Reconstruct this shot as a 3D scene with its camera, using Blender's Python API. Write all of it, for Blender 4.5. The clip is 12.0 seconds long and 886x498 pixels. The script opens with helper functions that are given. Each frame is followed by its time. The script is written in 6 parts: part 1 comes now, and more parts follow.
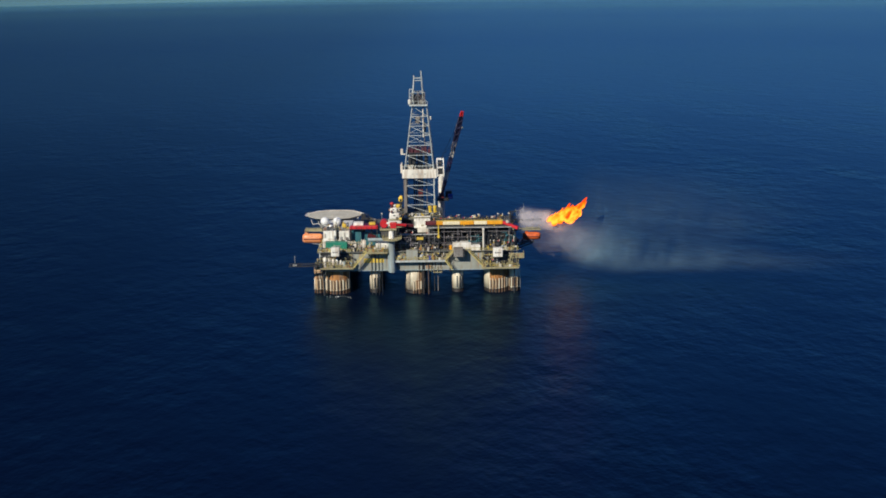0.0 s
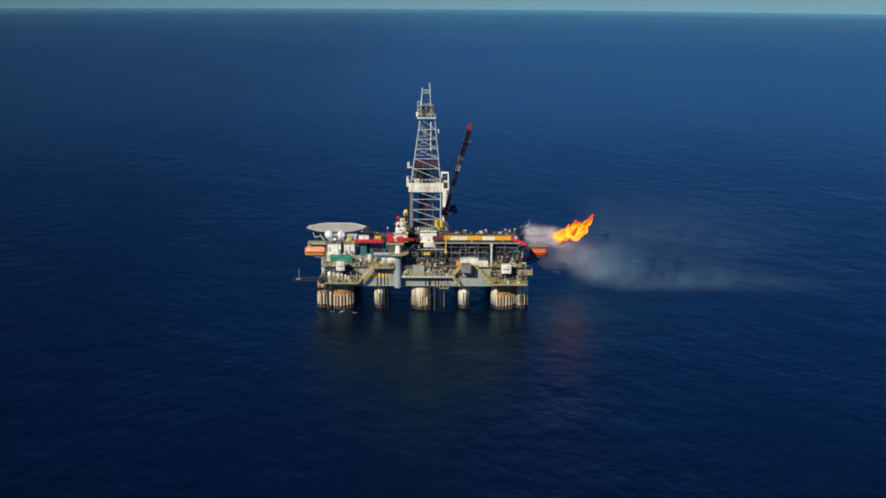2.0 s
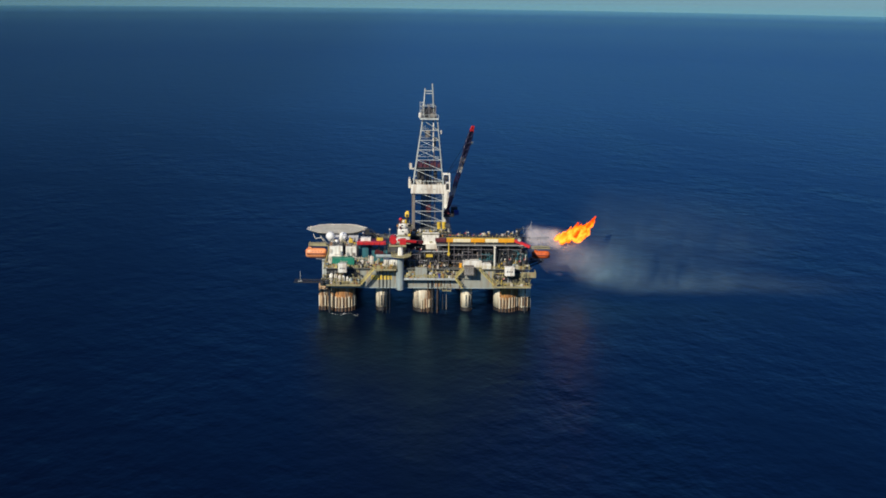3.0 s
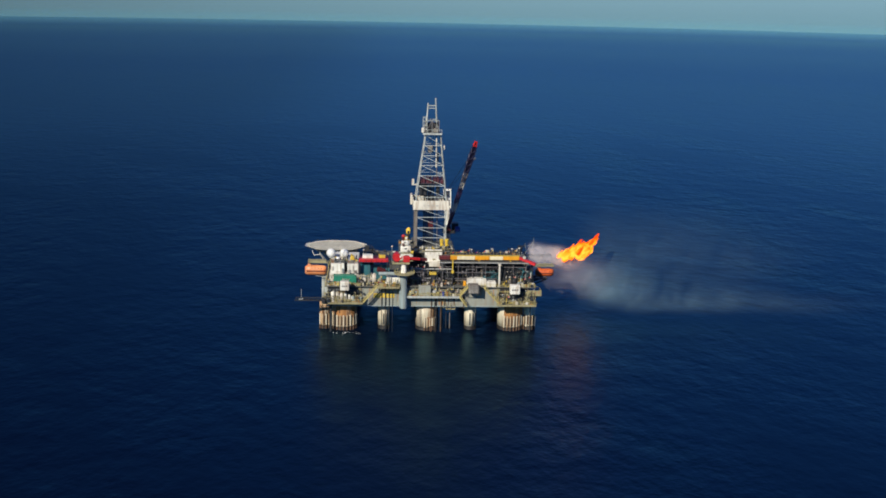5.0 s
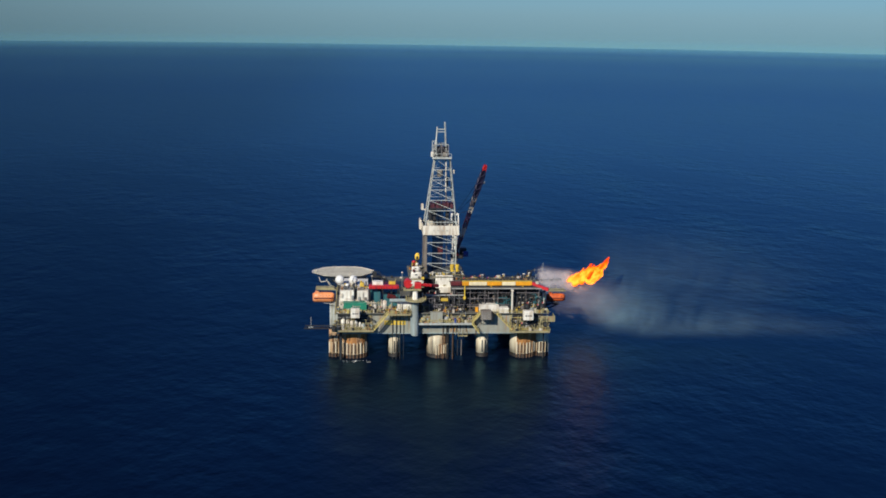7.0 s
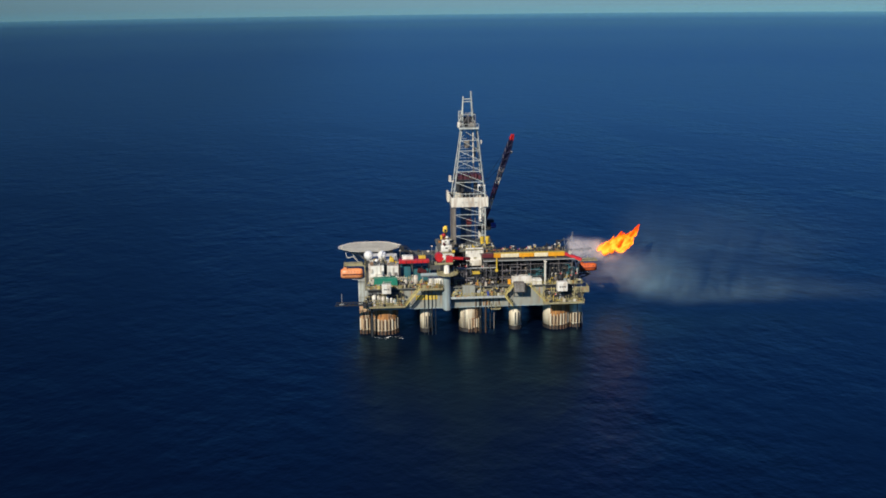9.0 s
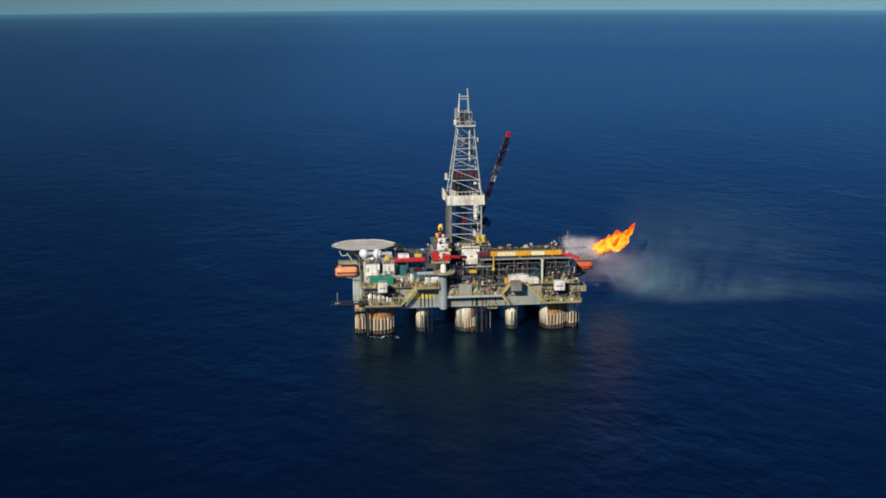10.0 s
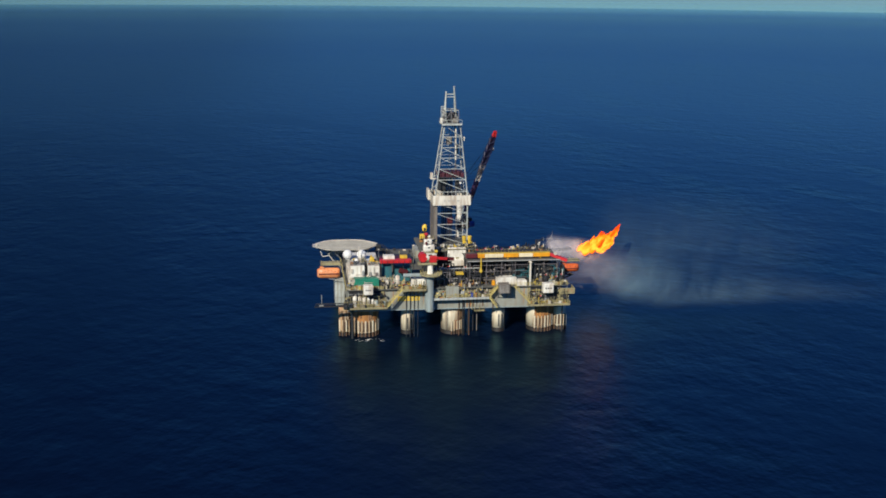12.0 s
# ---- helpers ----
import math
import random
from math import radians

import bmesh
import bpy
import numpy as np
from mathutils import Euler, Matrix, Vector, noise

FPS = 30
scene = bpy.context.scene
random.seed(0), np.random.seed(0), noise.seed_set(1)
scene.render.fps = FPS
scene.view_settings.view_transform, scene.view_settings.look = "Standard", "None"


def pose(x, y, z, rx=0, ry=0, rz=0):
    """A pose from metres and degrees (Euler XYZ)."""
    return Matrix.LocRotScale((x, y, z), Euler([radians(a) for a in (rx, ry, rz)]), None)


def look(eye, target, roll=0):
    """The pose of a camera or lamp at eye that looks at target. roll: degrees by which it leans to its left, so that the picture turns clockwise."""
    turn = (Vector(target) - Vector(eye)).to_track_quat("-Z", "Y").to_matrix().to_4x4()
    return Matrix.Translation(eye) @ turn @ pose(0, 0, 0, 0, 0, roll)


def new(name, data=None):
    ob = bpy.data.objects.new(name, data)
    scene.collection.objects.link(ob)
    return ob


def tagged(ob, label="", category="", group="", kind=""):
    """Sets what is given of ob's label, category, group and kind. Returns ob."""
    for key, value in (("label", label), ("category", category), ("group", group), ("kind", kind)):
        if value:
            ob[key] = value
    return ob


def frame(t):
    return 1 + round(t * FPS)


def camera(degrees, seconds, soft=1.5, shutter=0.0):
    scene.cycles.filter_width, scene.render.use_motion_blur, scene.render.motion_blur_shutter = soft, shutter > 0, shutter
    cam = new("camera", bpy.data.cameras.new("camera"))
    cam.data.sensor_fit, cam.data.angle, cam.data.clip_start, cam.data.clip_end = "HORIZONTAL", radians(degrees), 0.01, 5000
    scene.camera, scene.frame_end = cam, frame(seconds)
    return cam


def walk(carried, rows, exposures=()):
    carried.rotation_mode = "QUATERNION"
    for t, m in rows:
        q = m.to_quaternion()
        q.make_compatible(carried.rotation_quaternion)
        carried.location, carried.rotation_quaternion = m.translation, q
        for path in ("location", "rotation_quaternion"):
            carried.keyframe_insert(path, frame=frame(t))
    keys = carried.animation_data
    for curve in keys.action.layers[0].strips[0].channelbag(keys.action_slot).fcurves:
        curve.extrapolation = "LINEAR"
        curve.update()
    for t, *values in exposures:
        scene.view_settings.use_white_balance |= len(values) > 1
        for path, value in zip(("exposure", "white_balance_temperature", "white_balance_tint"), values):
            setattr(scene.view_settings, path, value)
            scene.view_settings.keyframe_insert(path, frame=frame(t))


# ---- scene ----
cam = camera(42.0, 12.0, soft=1.7)
PATH = [
    (0, look((15.25, -445.80, 127.81), (11.12, -57.33, 32.55), -0.89)),
    (0.5, look((11.52, -443.30, 127.70), (10.53, -54.57, 33.43), -0.70)),
    (1, look((7.88, -441.08, 127.39), (9.59, -52.29, 33.37), -0.42)),
    (1.5, look((4.25, -439.25, 127.42), (8.61, -50.18, 34.64), -0.05)),
    (2, look((0.74, -437.31, 127.56), (6.93, -47.97, 36.06), 0.41)),
    (2.5, look((-2.51, -435.45, 127.67), (5.83, -46.20, 35.93), 0.69)),
    (4.5, look((-14.44, -426.54, 127.30), (5.42, -37.07, 38.35), 0.76)),
    (5, look((-17.36, -424.40, 127.10), (3.12, -34.51, 40.12), 1.21)),
    (5.5, look((-20.27, -422.19, 126.93), (1.12, -31.95, 41.75), 1.28)),
    (6, look((-23.20, -420.16, 126.86), (0.68, -29.39, 44.79), 1.43)),
    (6.5, look((-26.17, -418.27, 127.21), (0.36, -27.33, 46.83), 1.22)),
    (7, look((-28.97, -416.24, 127.06), (-1.38, -25.24, 47.33), 0.91)),
    (9, look((-39.95, -407.70, 126.29), (-12.24, -18.89, 36.53), -0.69)),
    (9.5, look((-42.87, -405.69, 126.25), (-11.71, -17.37, 35.50), -0.70)),
    (10, look((-45.97, -403.61, 126.45), (-11.07, -15.70, 35.28), -0.29)),
    (10.5, look((-49.15, -401.28, 126.51), (-10.49, -14.16, 33.56), 0.45)),
    (11, look((-52.20, -398.83, 126.08), (-10.09, -12.35, 31.95), 0.62)),
    (11.5, look((-55.25, -396.07, 126.00), (-8.60, -9.94, 32.56), 0.61)),
    (12, look((-58.37, -393.00, 126.10), (-6.00, -7.36, 33.71), 0.55)),
]
walk(cam, PATH)

# ---------------------------------------------------------------- world, sun
SUN_EL, SUN_AZ = 32.0, 212.0          # degrees; azimuth clockwise from +y
world = bpy.data.worlds.new("world")
scene.world = world
world.use_nodes = True
wn = world.node_tree.nodes
sky = wn.new("ShaderNodeTexSky")
sky.sky_type = 'NISHITA'
sky.sun_disc = False
sky.sun_elevation = radians(SUN_EL)
sky.sun_rotation = radians(SUN_AZ)
sky.altitude = 100
sky.air_density, sky.dust_density, sky.ozone_density = 1.0, 0.15, 4.0
wn["Background"].inputs["Strength"].default_value = 0.059
tint = wn.new("ShaderNodeVectorMath")       # cool, slightly hazy marine air
tint.operation = 'MULTIPLY'
air = wn.new("ShaderNodeTexCoord")
height = wn.new("ShaderNodeSeparateXYZ")
world.node_tree.links.new(air.outputs["Generated"], height.inputs["Vector"])
clear_up = wn.new("ShaderNodeMapRange")
clear_up.interpolation_type = 'SMOOTHSTEP'
clear_up.inputs["From Min"].default_value, clear_up.inputs["From Max"].default_value = 0.05, 0.38
world.node_tree.links.new(height.outputs["Z"], clear_up.inputs["Value"])
shade = wn.new("ShaderNodeMix")
shade.data_type = 'VECTOR'
shade.inputs["A"].default_value = (0.40, 0.73, 1.20)
shade.inputs["B"].default_value = (0.13, 0.54, 1.23)
world.node_tree.links.new(clear_up.outputs["Result"], shade.inputs["Factor"])
world.node_tree.links.new(shade.outputs["Result"], tint.inputs[1])
world.node_tree.links.new(sky.outputs["Color"], tint.inputs[0])
across = wn.new("ShaderNodeMapRange")       # sky dimmed towards the west, a fall-off fitted to the view
across.interpolation_type = 'SMOOTHSTEP'
across.inputs["From Min"].default_value, across.inputs["From Max"].default_value = -0.62, 0.1
across.inputs["To Min"].default_value, across.inputs["To Max"].default_value = 0.62, 1.02
world.node_tree.links.new(height.outputs["X"], across.inputs["Value"])
dull = wn.new("ShaderNodeVectorMath")
dull.operation = 'SCALE'
world.node_tree.links.new(tint.outputs["Vector"], dull.inputs[0])
world.node_tree.links.new(across.outputs["Result"], dull.inputs["Scale"])
world.node_tree.links.new(dull.outputs["Vector"], wn["Background"].inputs["Color"])
sun = new("sun", bpy.data.lights.new("sun", 'SUN'))
sun.data.energy, sun.data.angle, sun.data.color = 5.0, radians(0.6), (1.0, 0.935, 0.80)
az, el = radians(SUN_AZ), radians(SUN_EL)
sun.matrix_world = look((math.sin(az) * math.cos(el) * 300, math.cos(az) * math.cos(el) * 300, math.sin(el) * 300), (0, 0, 0))


# ---------------------------------------------------------------- materials
def painted(name, color, rough=0.55, dirt=(0.16, 0.11, 0.07), amount=0.35, metal=0.0, grain=0.25, streak=True, size=1.0):
    """Weathered paint: tone drift, streaks that run down, fine grain relief."""
    m = bpy.data.materials.new(name)
    m.use_nodes = True
    n, l = m.node_tree.nodes, m.node_tree.links
    b = n["Principled BSDF"]
    geo = n.new("ShaderNodeNewGeometry")
    info = n.new("ShaderNodeObjectInfo")
    mapn = n.new("ShaderNodeMapping")
    mapn.inputs["Scale"].default_value = (1.9 * size, 1.9 * size, (0.28 if streak else 1.9) * size)
    l.new(geo.outputs["Position"], mapn.inputs["Vector"])
    big = n.new("ShaderNodeTexNoise")
    big.inputs["Scale"].default_value, big.inputs["Detail"].default_value = 0.22, 3
    l.new(geo.outputs["Position"], big.inputs["Vector"])
    run = n.new("ShaderNodeTexNoise")
    run.inputs["Scale"].default_value, run.inputs["Detail"].default_value = 1.0, 5
    l.new(mapn.outputs["Vector"], run.inputs["Vector"])
    ramp = n.new("ShaderNodeMapRange")
    ramp.inputs["From Min"].default_value, ramp.inputs["From Max"].default_value = 0.44, 0.70
    ramp.inputs["To Max"].default_value = min(0.9, amount * 1.5)
    l.new(run.outputs["Fac"], ramp.inputs["Value"])
    tone = n.new("ShaderNodeMapRange")
    tone.inputs["From Min"].default_value, tone.inputs["From Max"].default_value = 0.3, 0.7
    tone.inputs["To Min"].default_value, tone.inputs["To Max"].default_value = 0.78, 1.12
    l.new(big.outputs["Fac"], tone.inputs["Value"])
    own = n.new("ShaderNodeMapRange")
    own.inputs["To Min"].default_value, own.inputs["To Max"].default_value = 0.9, 1.08
    l.new(info.outputs["Random"], own.inputs["Value"])
    both = n.new("ShaderNodeMath")
    both.operation = 'MULTIPLY'
    l.new(tone.outputs["Result"], both.inputs[0])
    l.new(own.outputs["Result"], both.inputs[1])
    scaled = n.new("ShaderNodeVectorMath")
    scaled.operation = 'SCALE'
    scaled.inputs[0].default_value = color
    l.new(both.outputs["Value"], scaled.inputs["Scale"])
    mix = n.new("ShaderNodeMix")
    mix.data_type = 'RGBA'
    mix.inputs["B"].default_value = (*dirt, 1)
    l.new(ramp.outputs["Result"], mix.inputs["Factor"])
    l.new(scaled.outputs["Vector"], mix.inputs["A"])
    l.new(mix.outputs["Result"], b.inputs["Base Color"])
    b.inputs["Roughness"].default_value, b.inputs["Metallic"].default_value = rough, metal
    fine = n.new("ShaderNodeTexNoise")
    fine.inputs["Scale"].default_value, fine.inputs["Detail"].default_value = 6.0, 3
    l.new(geo.outputs["Position"], fine.inputs["Vector"])
    bump = n.new("ShaderNodeBump")
    bump.inputs["Strength"].default_value, bump.inputs["Distance"].default_value = grain, 0.05
    l.new(fine.outputs["Fac"], bump.inputs["Height"])
    l.new(bump.outputs["Normal"], b.inputs["Normal"])
    return m


RUST = (0.20, 0.075, 0.025)
M_HULL = painted("hull_grey_paint", (0.31, 0.325, 0.285), 0.5, (0.23, 0.14, 0.075), 0.26, size=0.4)
M_CREAM = painted("cream_column_paint", (0.68, 0.62, 0.47), 0.55, (0.30, 0.16, 0.07), 0.42, size=0.45)
M_WET = painted("wet_marine_growth", (0.009, 0.009, 0.010), 0.6, (0.025, 0.016, 0.012), 0.4)
M_RUST = painted("rusted_plate", (0.37, 0.17, 0.055), 0.8, (0.14, 0.06, 0.025), 0.7, size=0.8)
M_ORANGE_RUST = painted("fresh_orange_rust", (0.48, 0.23, 0.06), 0.8, (0.22, 0.09, 0.03), 0.6, size=0.7)
M_TAN = painted("rust_tinted_plate", (0.36, 0.22, 0.12), 0.75, RUST, 0.55, size=0.45)
M_RIBTAN = painted("rust_streaked_rib_paint", (0.50, 0.39, 0.25), 0.7, (0.17, 0.07, 0.025), 0.75, size=0.7)
M_STAIN = painted("dark_rust_stain", (0.075, 0.048, 0.032), 0.7, (0.2, 0.09, 0.04), 0.4)
M_WHITE = painted("white_steel_paint", (0.80, 0.78, 0.71), 0.45, (0.34, 0.24, 0.15), 0.42, size=0.6)
M_OFFWHITE = painted("off_white_paint", (0.66, 0.63, 0.55), 0.5, (0.28, 0.16, 0.08), 0.4, size=0.6)
M_RADOME = painted("white_fibreglass", (0.82, 0.82, 0.80), 0.35, (0.5, 0.5, 0.48), 0.15, grain=0.05)
M_DECK = painted("deck_plate_paint", (0.11, 0.12, 0.11), 0.7, (0.12, 0.09, 0.06), 0.6, streak=False)
M_HELI = painted("helideck_coating", (0.57, 0.545, 0.44), 0.8, (0.34, 0.29, 0.26), 0.45, streak=False)
# machinery colour, also painted as the shade under decks and in hull bays
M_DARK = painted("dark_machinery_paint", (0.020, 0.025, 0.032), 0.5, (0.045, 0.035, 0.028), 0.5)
M_STEEL = painted("galvanised_steel", (0.42, 0.43, 0.42), 0.45, (0.2, 0.17, 0.14), 0.35, metal=0.35)
M_LATTICE = painted("derrick_grey_paint", (0.42, 0.455, 0.44), 0.5, (0.22, 0.19, 0.15), 0.4)
M_BROWN = painted("brown_grey_paint", (0.20, 0.18, 0.16), 0.6, (0.10, 0.07, 0.05), 0.5)
M_RED = painted("red_crane_paint", (0.55, 0.02, 0.025), 0.4, (0.2, 0.02, 0.02), 0.35)
M_DKRED = painted("dark_red_paint", (0.12, 0.015, 0.02), 0.5, (0.06, 0.02, 0.02), 0.5)
M_ORANGE = painted("orange_boom_paint", (0.82, 0.36, 0.015), 0.45, (0.45, 0.2, 0.03), 0.15)
M_LIFE = painted("orange_fibreglass", (0.74, 0.25, 0.09), 0.45, (0.70, 0.38, 0.22), 0.45)
M_LIFERED = painted("red_orange_fibreglass", (0.74, 0.15, 0.035), 0.4, (0.38, 0.06, 0.03), 0.45, size=0.6)
M_YELLOW = painted("yellow_safety_paint", (0.70, 0.48, 0.05), 0.5, (0.25, 0.17, 0.05), 0.35)
M_RAIL = painted("faded_yellow_rail_paint", (0.52, 0.43, 0.15), 0.6, (0.2, 0.15, 0.08), 0.4)
M_GREEN = painted("green_tank_paint", (0.015, 0.22, 0.14), 0.5, (0.02, 0.08, 0.06), 0.4)
M_TEAL = painted("teal_container_paint", (0.03, 0.15, 0.18), 0.5, (0.05, 0.08, 0.09), 0.4)
M_BLUEGREY = painted("blue_grey_paint", (0.30, 0.37, 0.38), 0.45, (0.2, 0.16, 0.12), 0.3, size=0.5)
M_BLUE = painted("blue_drum_paint", (0.03, 0.06, 0.30), 0.5, (0.03, 0.03, 0.08), 0.4)
M_NAVY = painted("navy_boom_paint", (0.018, 0.02, 0.06), 0.5, (0.03, 0.02, 0.06), 0.3)
M_PLUM = painted("plum_boom_paint", (0.085, 0.035, 0.085), 0.5, (0.05, 0.02, 0.05), 0.4)
M_DIMGREY = painted("dim_grey_boom_paint", (0.17, 0.16, 0.17), 0.5, (0.1, 0.06, 0.06), 0.4)
M_CIRCLE = painted("worn_deck_marking", (0.54, 0.52, 0.45), 0.8, (0.4, 0.39, 0.35), 0.5, streak=False)
M_BAND = painted("cream_boom_paint", (0.84, 0.74, 0.50), 0.5, (0.5, 0.38, 0.18), 0.3, size=0.8)
M_OLIVE = painted("olive_grey_paint", (0.32, 0.29, 0.16), 0.6, (0.15, 0.10, 0.05), 0.5)
M_BAR = painted("sign_lettering_paint", (0.07, 0.07, 0.08), 0.6, (0.2, 0.2, 0.2), 0.3)
M_FAINT = painted("faded_lettering_paint", (0.42, 0.41, 0.38), 0.6, (0.5, 0.5, 0.45), 0.4)

M_STREAK = painted("rust_streaked_cream_paint", (0.46, 0.31, 0.18), 0.7, (0.24, 0.09, 0.028), 0.75, size=0.45)
M_OXIDE = painted("dark_oxide_paint", (0.075, 0.016, 0.028), 0.55, (0.05, 0.02, 0.02), 0.5)
M_GLASS = bpy.data.materials.new("dark_window_glass")
M_GLASS.use_nodes = True
M_GLASS.node_tree.nodes["Principled BSDF"].inputs["Base Color"].default_value = (0.02, 0.025, 0.03, 1)
M_GLASS.node_tree.nodes["Principled BSDF"].inputs["Roughness"].default_value = 0.08


def sea_material():
    """Deep water: a dark blue body under a glossy skin that is broken by swell, chop and gusts."""
    m = bpy.data.materials.new("open_sea_water")
    m.use_nodes = True
    n, l = m.node_tree.nodes, m.node_tree.links
    n.remove(n["Principled BSDF"])
    geo = n.new("ShaderNodeNewGeometry")

    def ranged(source, a, b, c, d, smooth=False):
        r = n.new("ShaderNodeMapRange")
        if smooth:
            r.interpolation_type = 'SMOOTHSTEP'
        for key, v in (("From Min", a), ("From Max", b), ("To Min", c), ("To Max", d)):
            r.inputs[key].default_value = v
        l.new(source, r.inputs["Value"])
        return r.outputs["Result"]

    def times(a, b):
        q = n.new("ShaderNodeMath")
        q.operation = 'MULTIPLY'
        for k, v in enumerate((a, b)):
            if isinstance(v, float):
                q.inputs[k].default_value = v
            else:
                l.new(v, q.inputs[k])
        return q.outputs["Value"]

    def waves(turn, stretch, scale, detail, distortion=0.0):
        t = n.new("ShaderNodeMapping")
        t.vector_type = 'TEXTURE'
        t.inputs["Rotation"].default_value = (0, 0, radians(turn))
        t.inputs["Scale"].default_value = (stretch, 1.0, 1)
        l.new(geo.outputs["Position"], t.inputs["Vector"])
        w = n.new("ShaderNodeTexNoise")
        w.inputs["Scale"].default_value, w.inputs["Detail"].default_value = scale, detail
        w.inputs["Roughness"].default_value, w.inputs["Distortion"].default_value = 0.55, distortion
        l.new(t.outputs["Vector"], w.inputs["Vector"])
        return w.outputs["Fac"]

    # bump and roughness change with distance off the platform, tuned to fit the view
    reach = n.new("ShaderNodeVectorMath")
    reach.operation = 'DISTANCE'
    reach.inputs[1].default_value = (0, -150, 0)
    l.new(geo.outputs["Position"], reach.inputs[0])
    near = ranged(reach.outputs["Value"], 60.0, 1000.0, 1.0, 0.0, True)
    gust = waves(118, 2.2, 0.017, 4, 0.5)
    lively = ranged(gust, 0.32, 0.68, 0.4, 1.5)
    last = None
    for turn, stretch, scale, detail, dist, far in ((122, 1.7, 0.045, 3, 0.7, 0.4), (62, 1.2, 0.07, 4, 0.66, 0.9), (128, 1.0, 0.17, 2, 0.24, 1.5), (80, 1.0, 0.5, 2, 0.06, 0.3)):
        bump = n.new("ShaderNodeBump")
        bump.inputs["Strength"].default_value = 1.0
        l.new(times(times(ranged(near, 0.0, 1.0, far, 1.0), lively), dist), bump.inputs["Distance"])
        l.new(waves(turn, stretch, scale, detail), bump.inputs["Height"])
        if last:
            l.new(last.outputs["Normal"], bump.inputs["Normal"])
        last = bump
    # reflections scaled down towards the west, darkening the view's left side
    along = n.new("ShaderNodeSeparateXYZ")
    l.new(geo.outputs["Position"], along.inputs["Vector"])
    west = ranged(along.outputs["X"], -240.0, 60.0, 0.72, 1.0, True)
    patch = waves(0, 1.0, 0.006, 4)
    body = n.new("ShaderNodeMix")
    body.data_type = 'RGBA'
    body.inputs["A"].default_value = (0.0006, 0.0022, 0.0102, 1)
    body.inputs["B"].default_value = (0.0010, 0.0034, 0.0142, 1)
    l.new(patch, body.inputs["Factor"])
    deep = n.new("ShaderNodeBsdfDiffuse")
    l.new(body.outputs["Result"], deep.inputs["Color"])
    skin = n.new("ShaderNodeBsdfMetallic")
    skin.fresnel_type = 'F82'
    skin.inputs["Base Color"].default_value = (0.012, 0.018, 0.021, 1)
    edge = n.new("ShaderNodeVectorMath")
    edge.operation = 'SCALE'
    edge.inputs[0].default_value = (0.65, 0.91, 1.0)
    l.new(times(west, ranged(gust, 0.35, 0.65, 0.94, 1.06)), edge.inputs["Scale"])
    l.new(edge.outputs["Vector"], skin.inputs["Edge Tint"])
    l.new(ranged(near, 0.0, 1.0, 0.28, 0.36), skin.inputs["Roughness"])
    for b in (deep, skin):
        l.new(last.outputs["Normal"], b.inputs["Normal"])
    both = n.new("ShaderNodeAddShader")
    l.new(deep.outputs["BSDF"], both.inputs[0])
    l.new(skin.outputs["BSDF"], both.inputs[1])
    l.new(both.outputs["Shader"], n["Material Output"].inputs["Surface"])
    return m


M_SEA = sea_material()


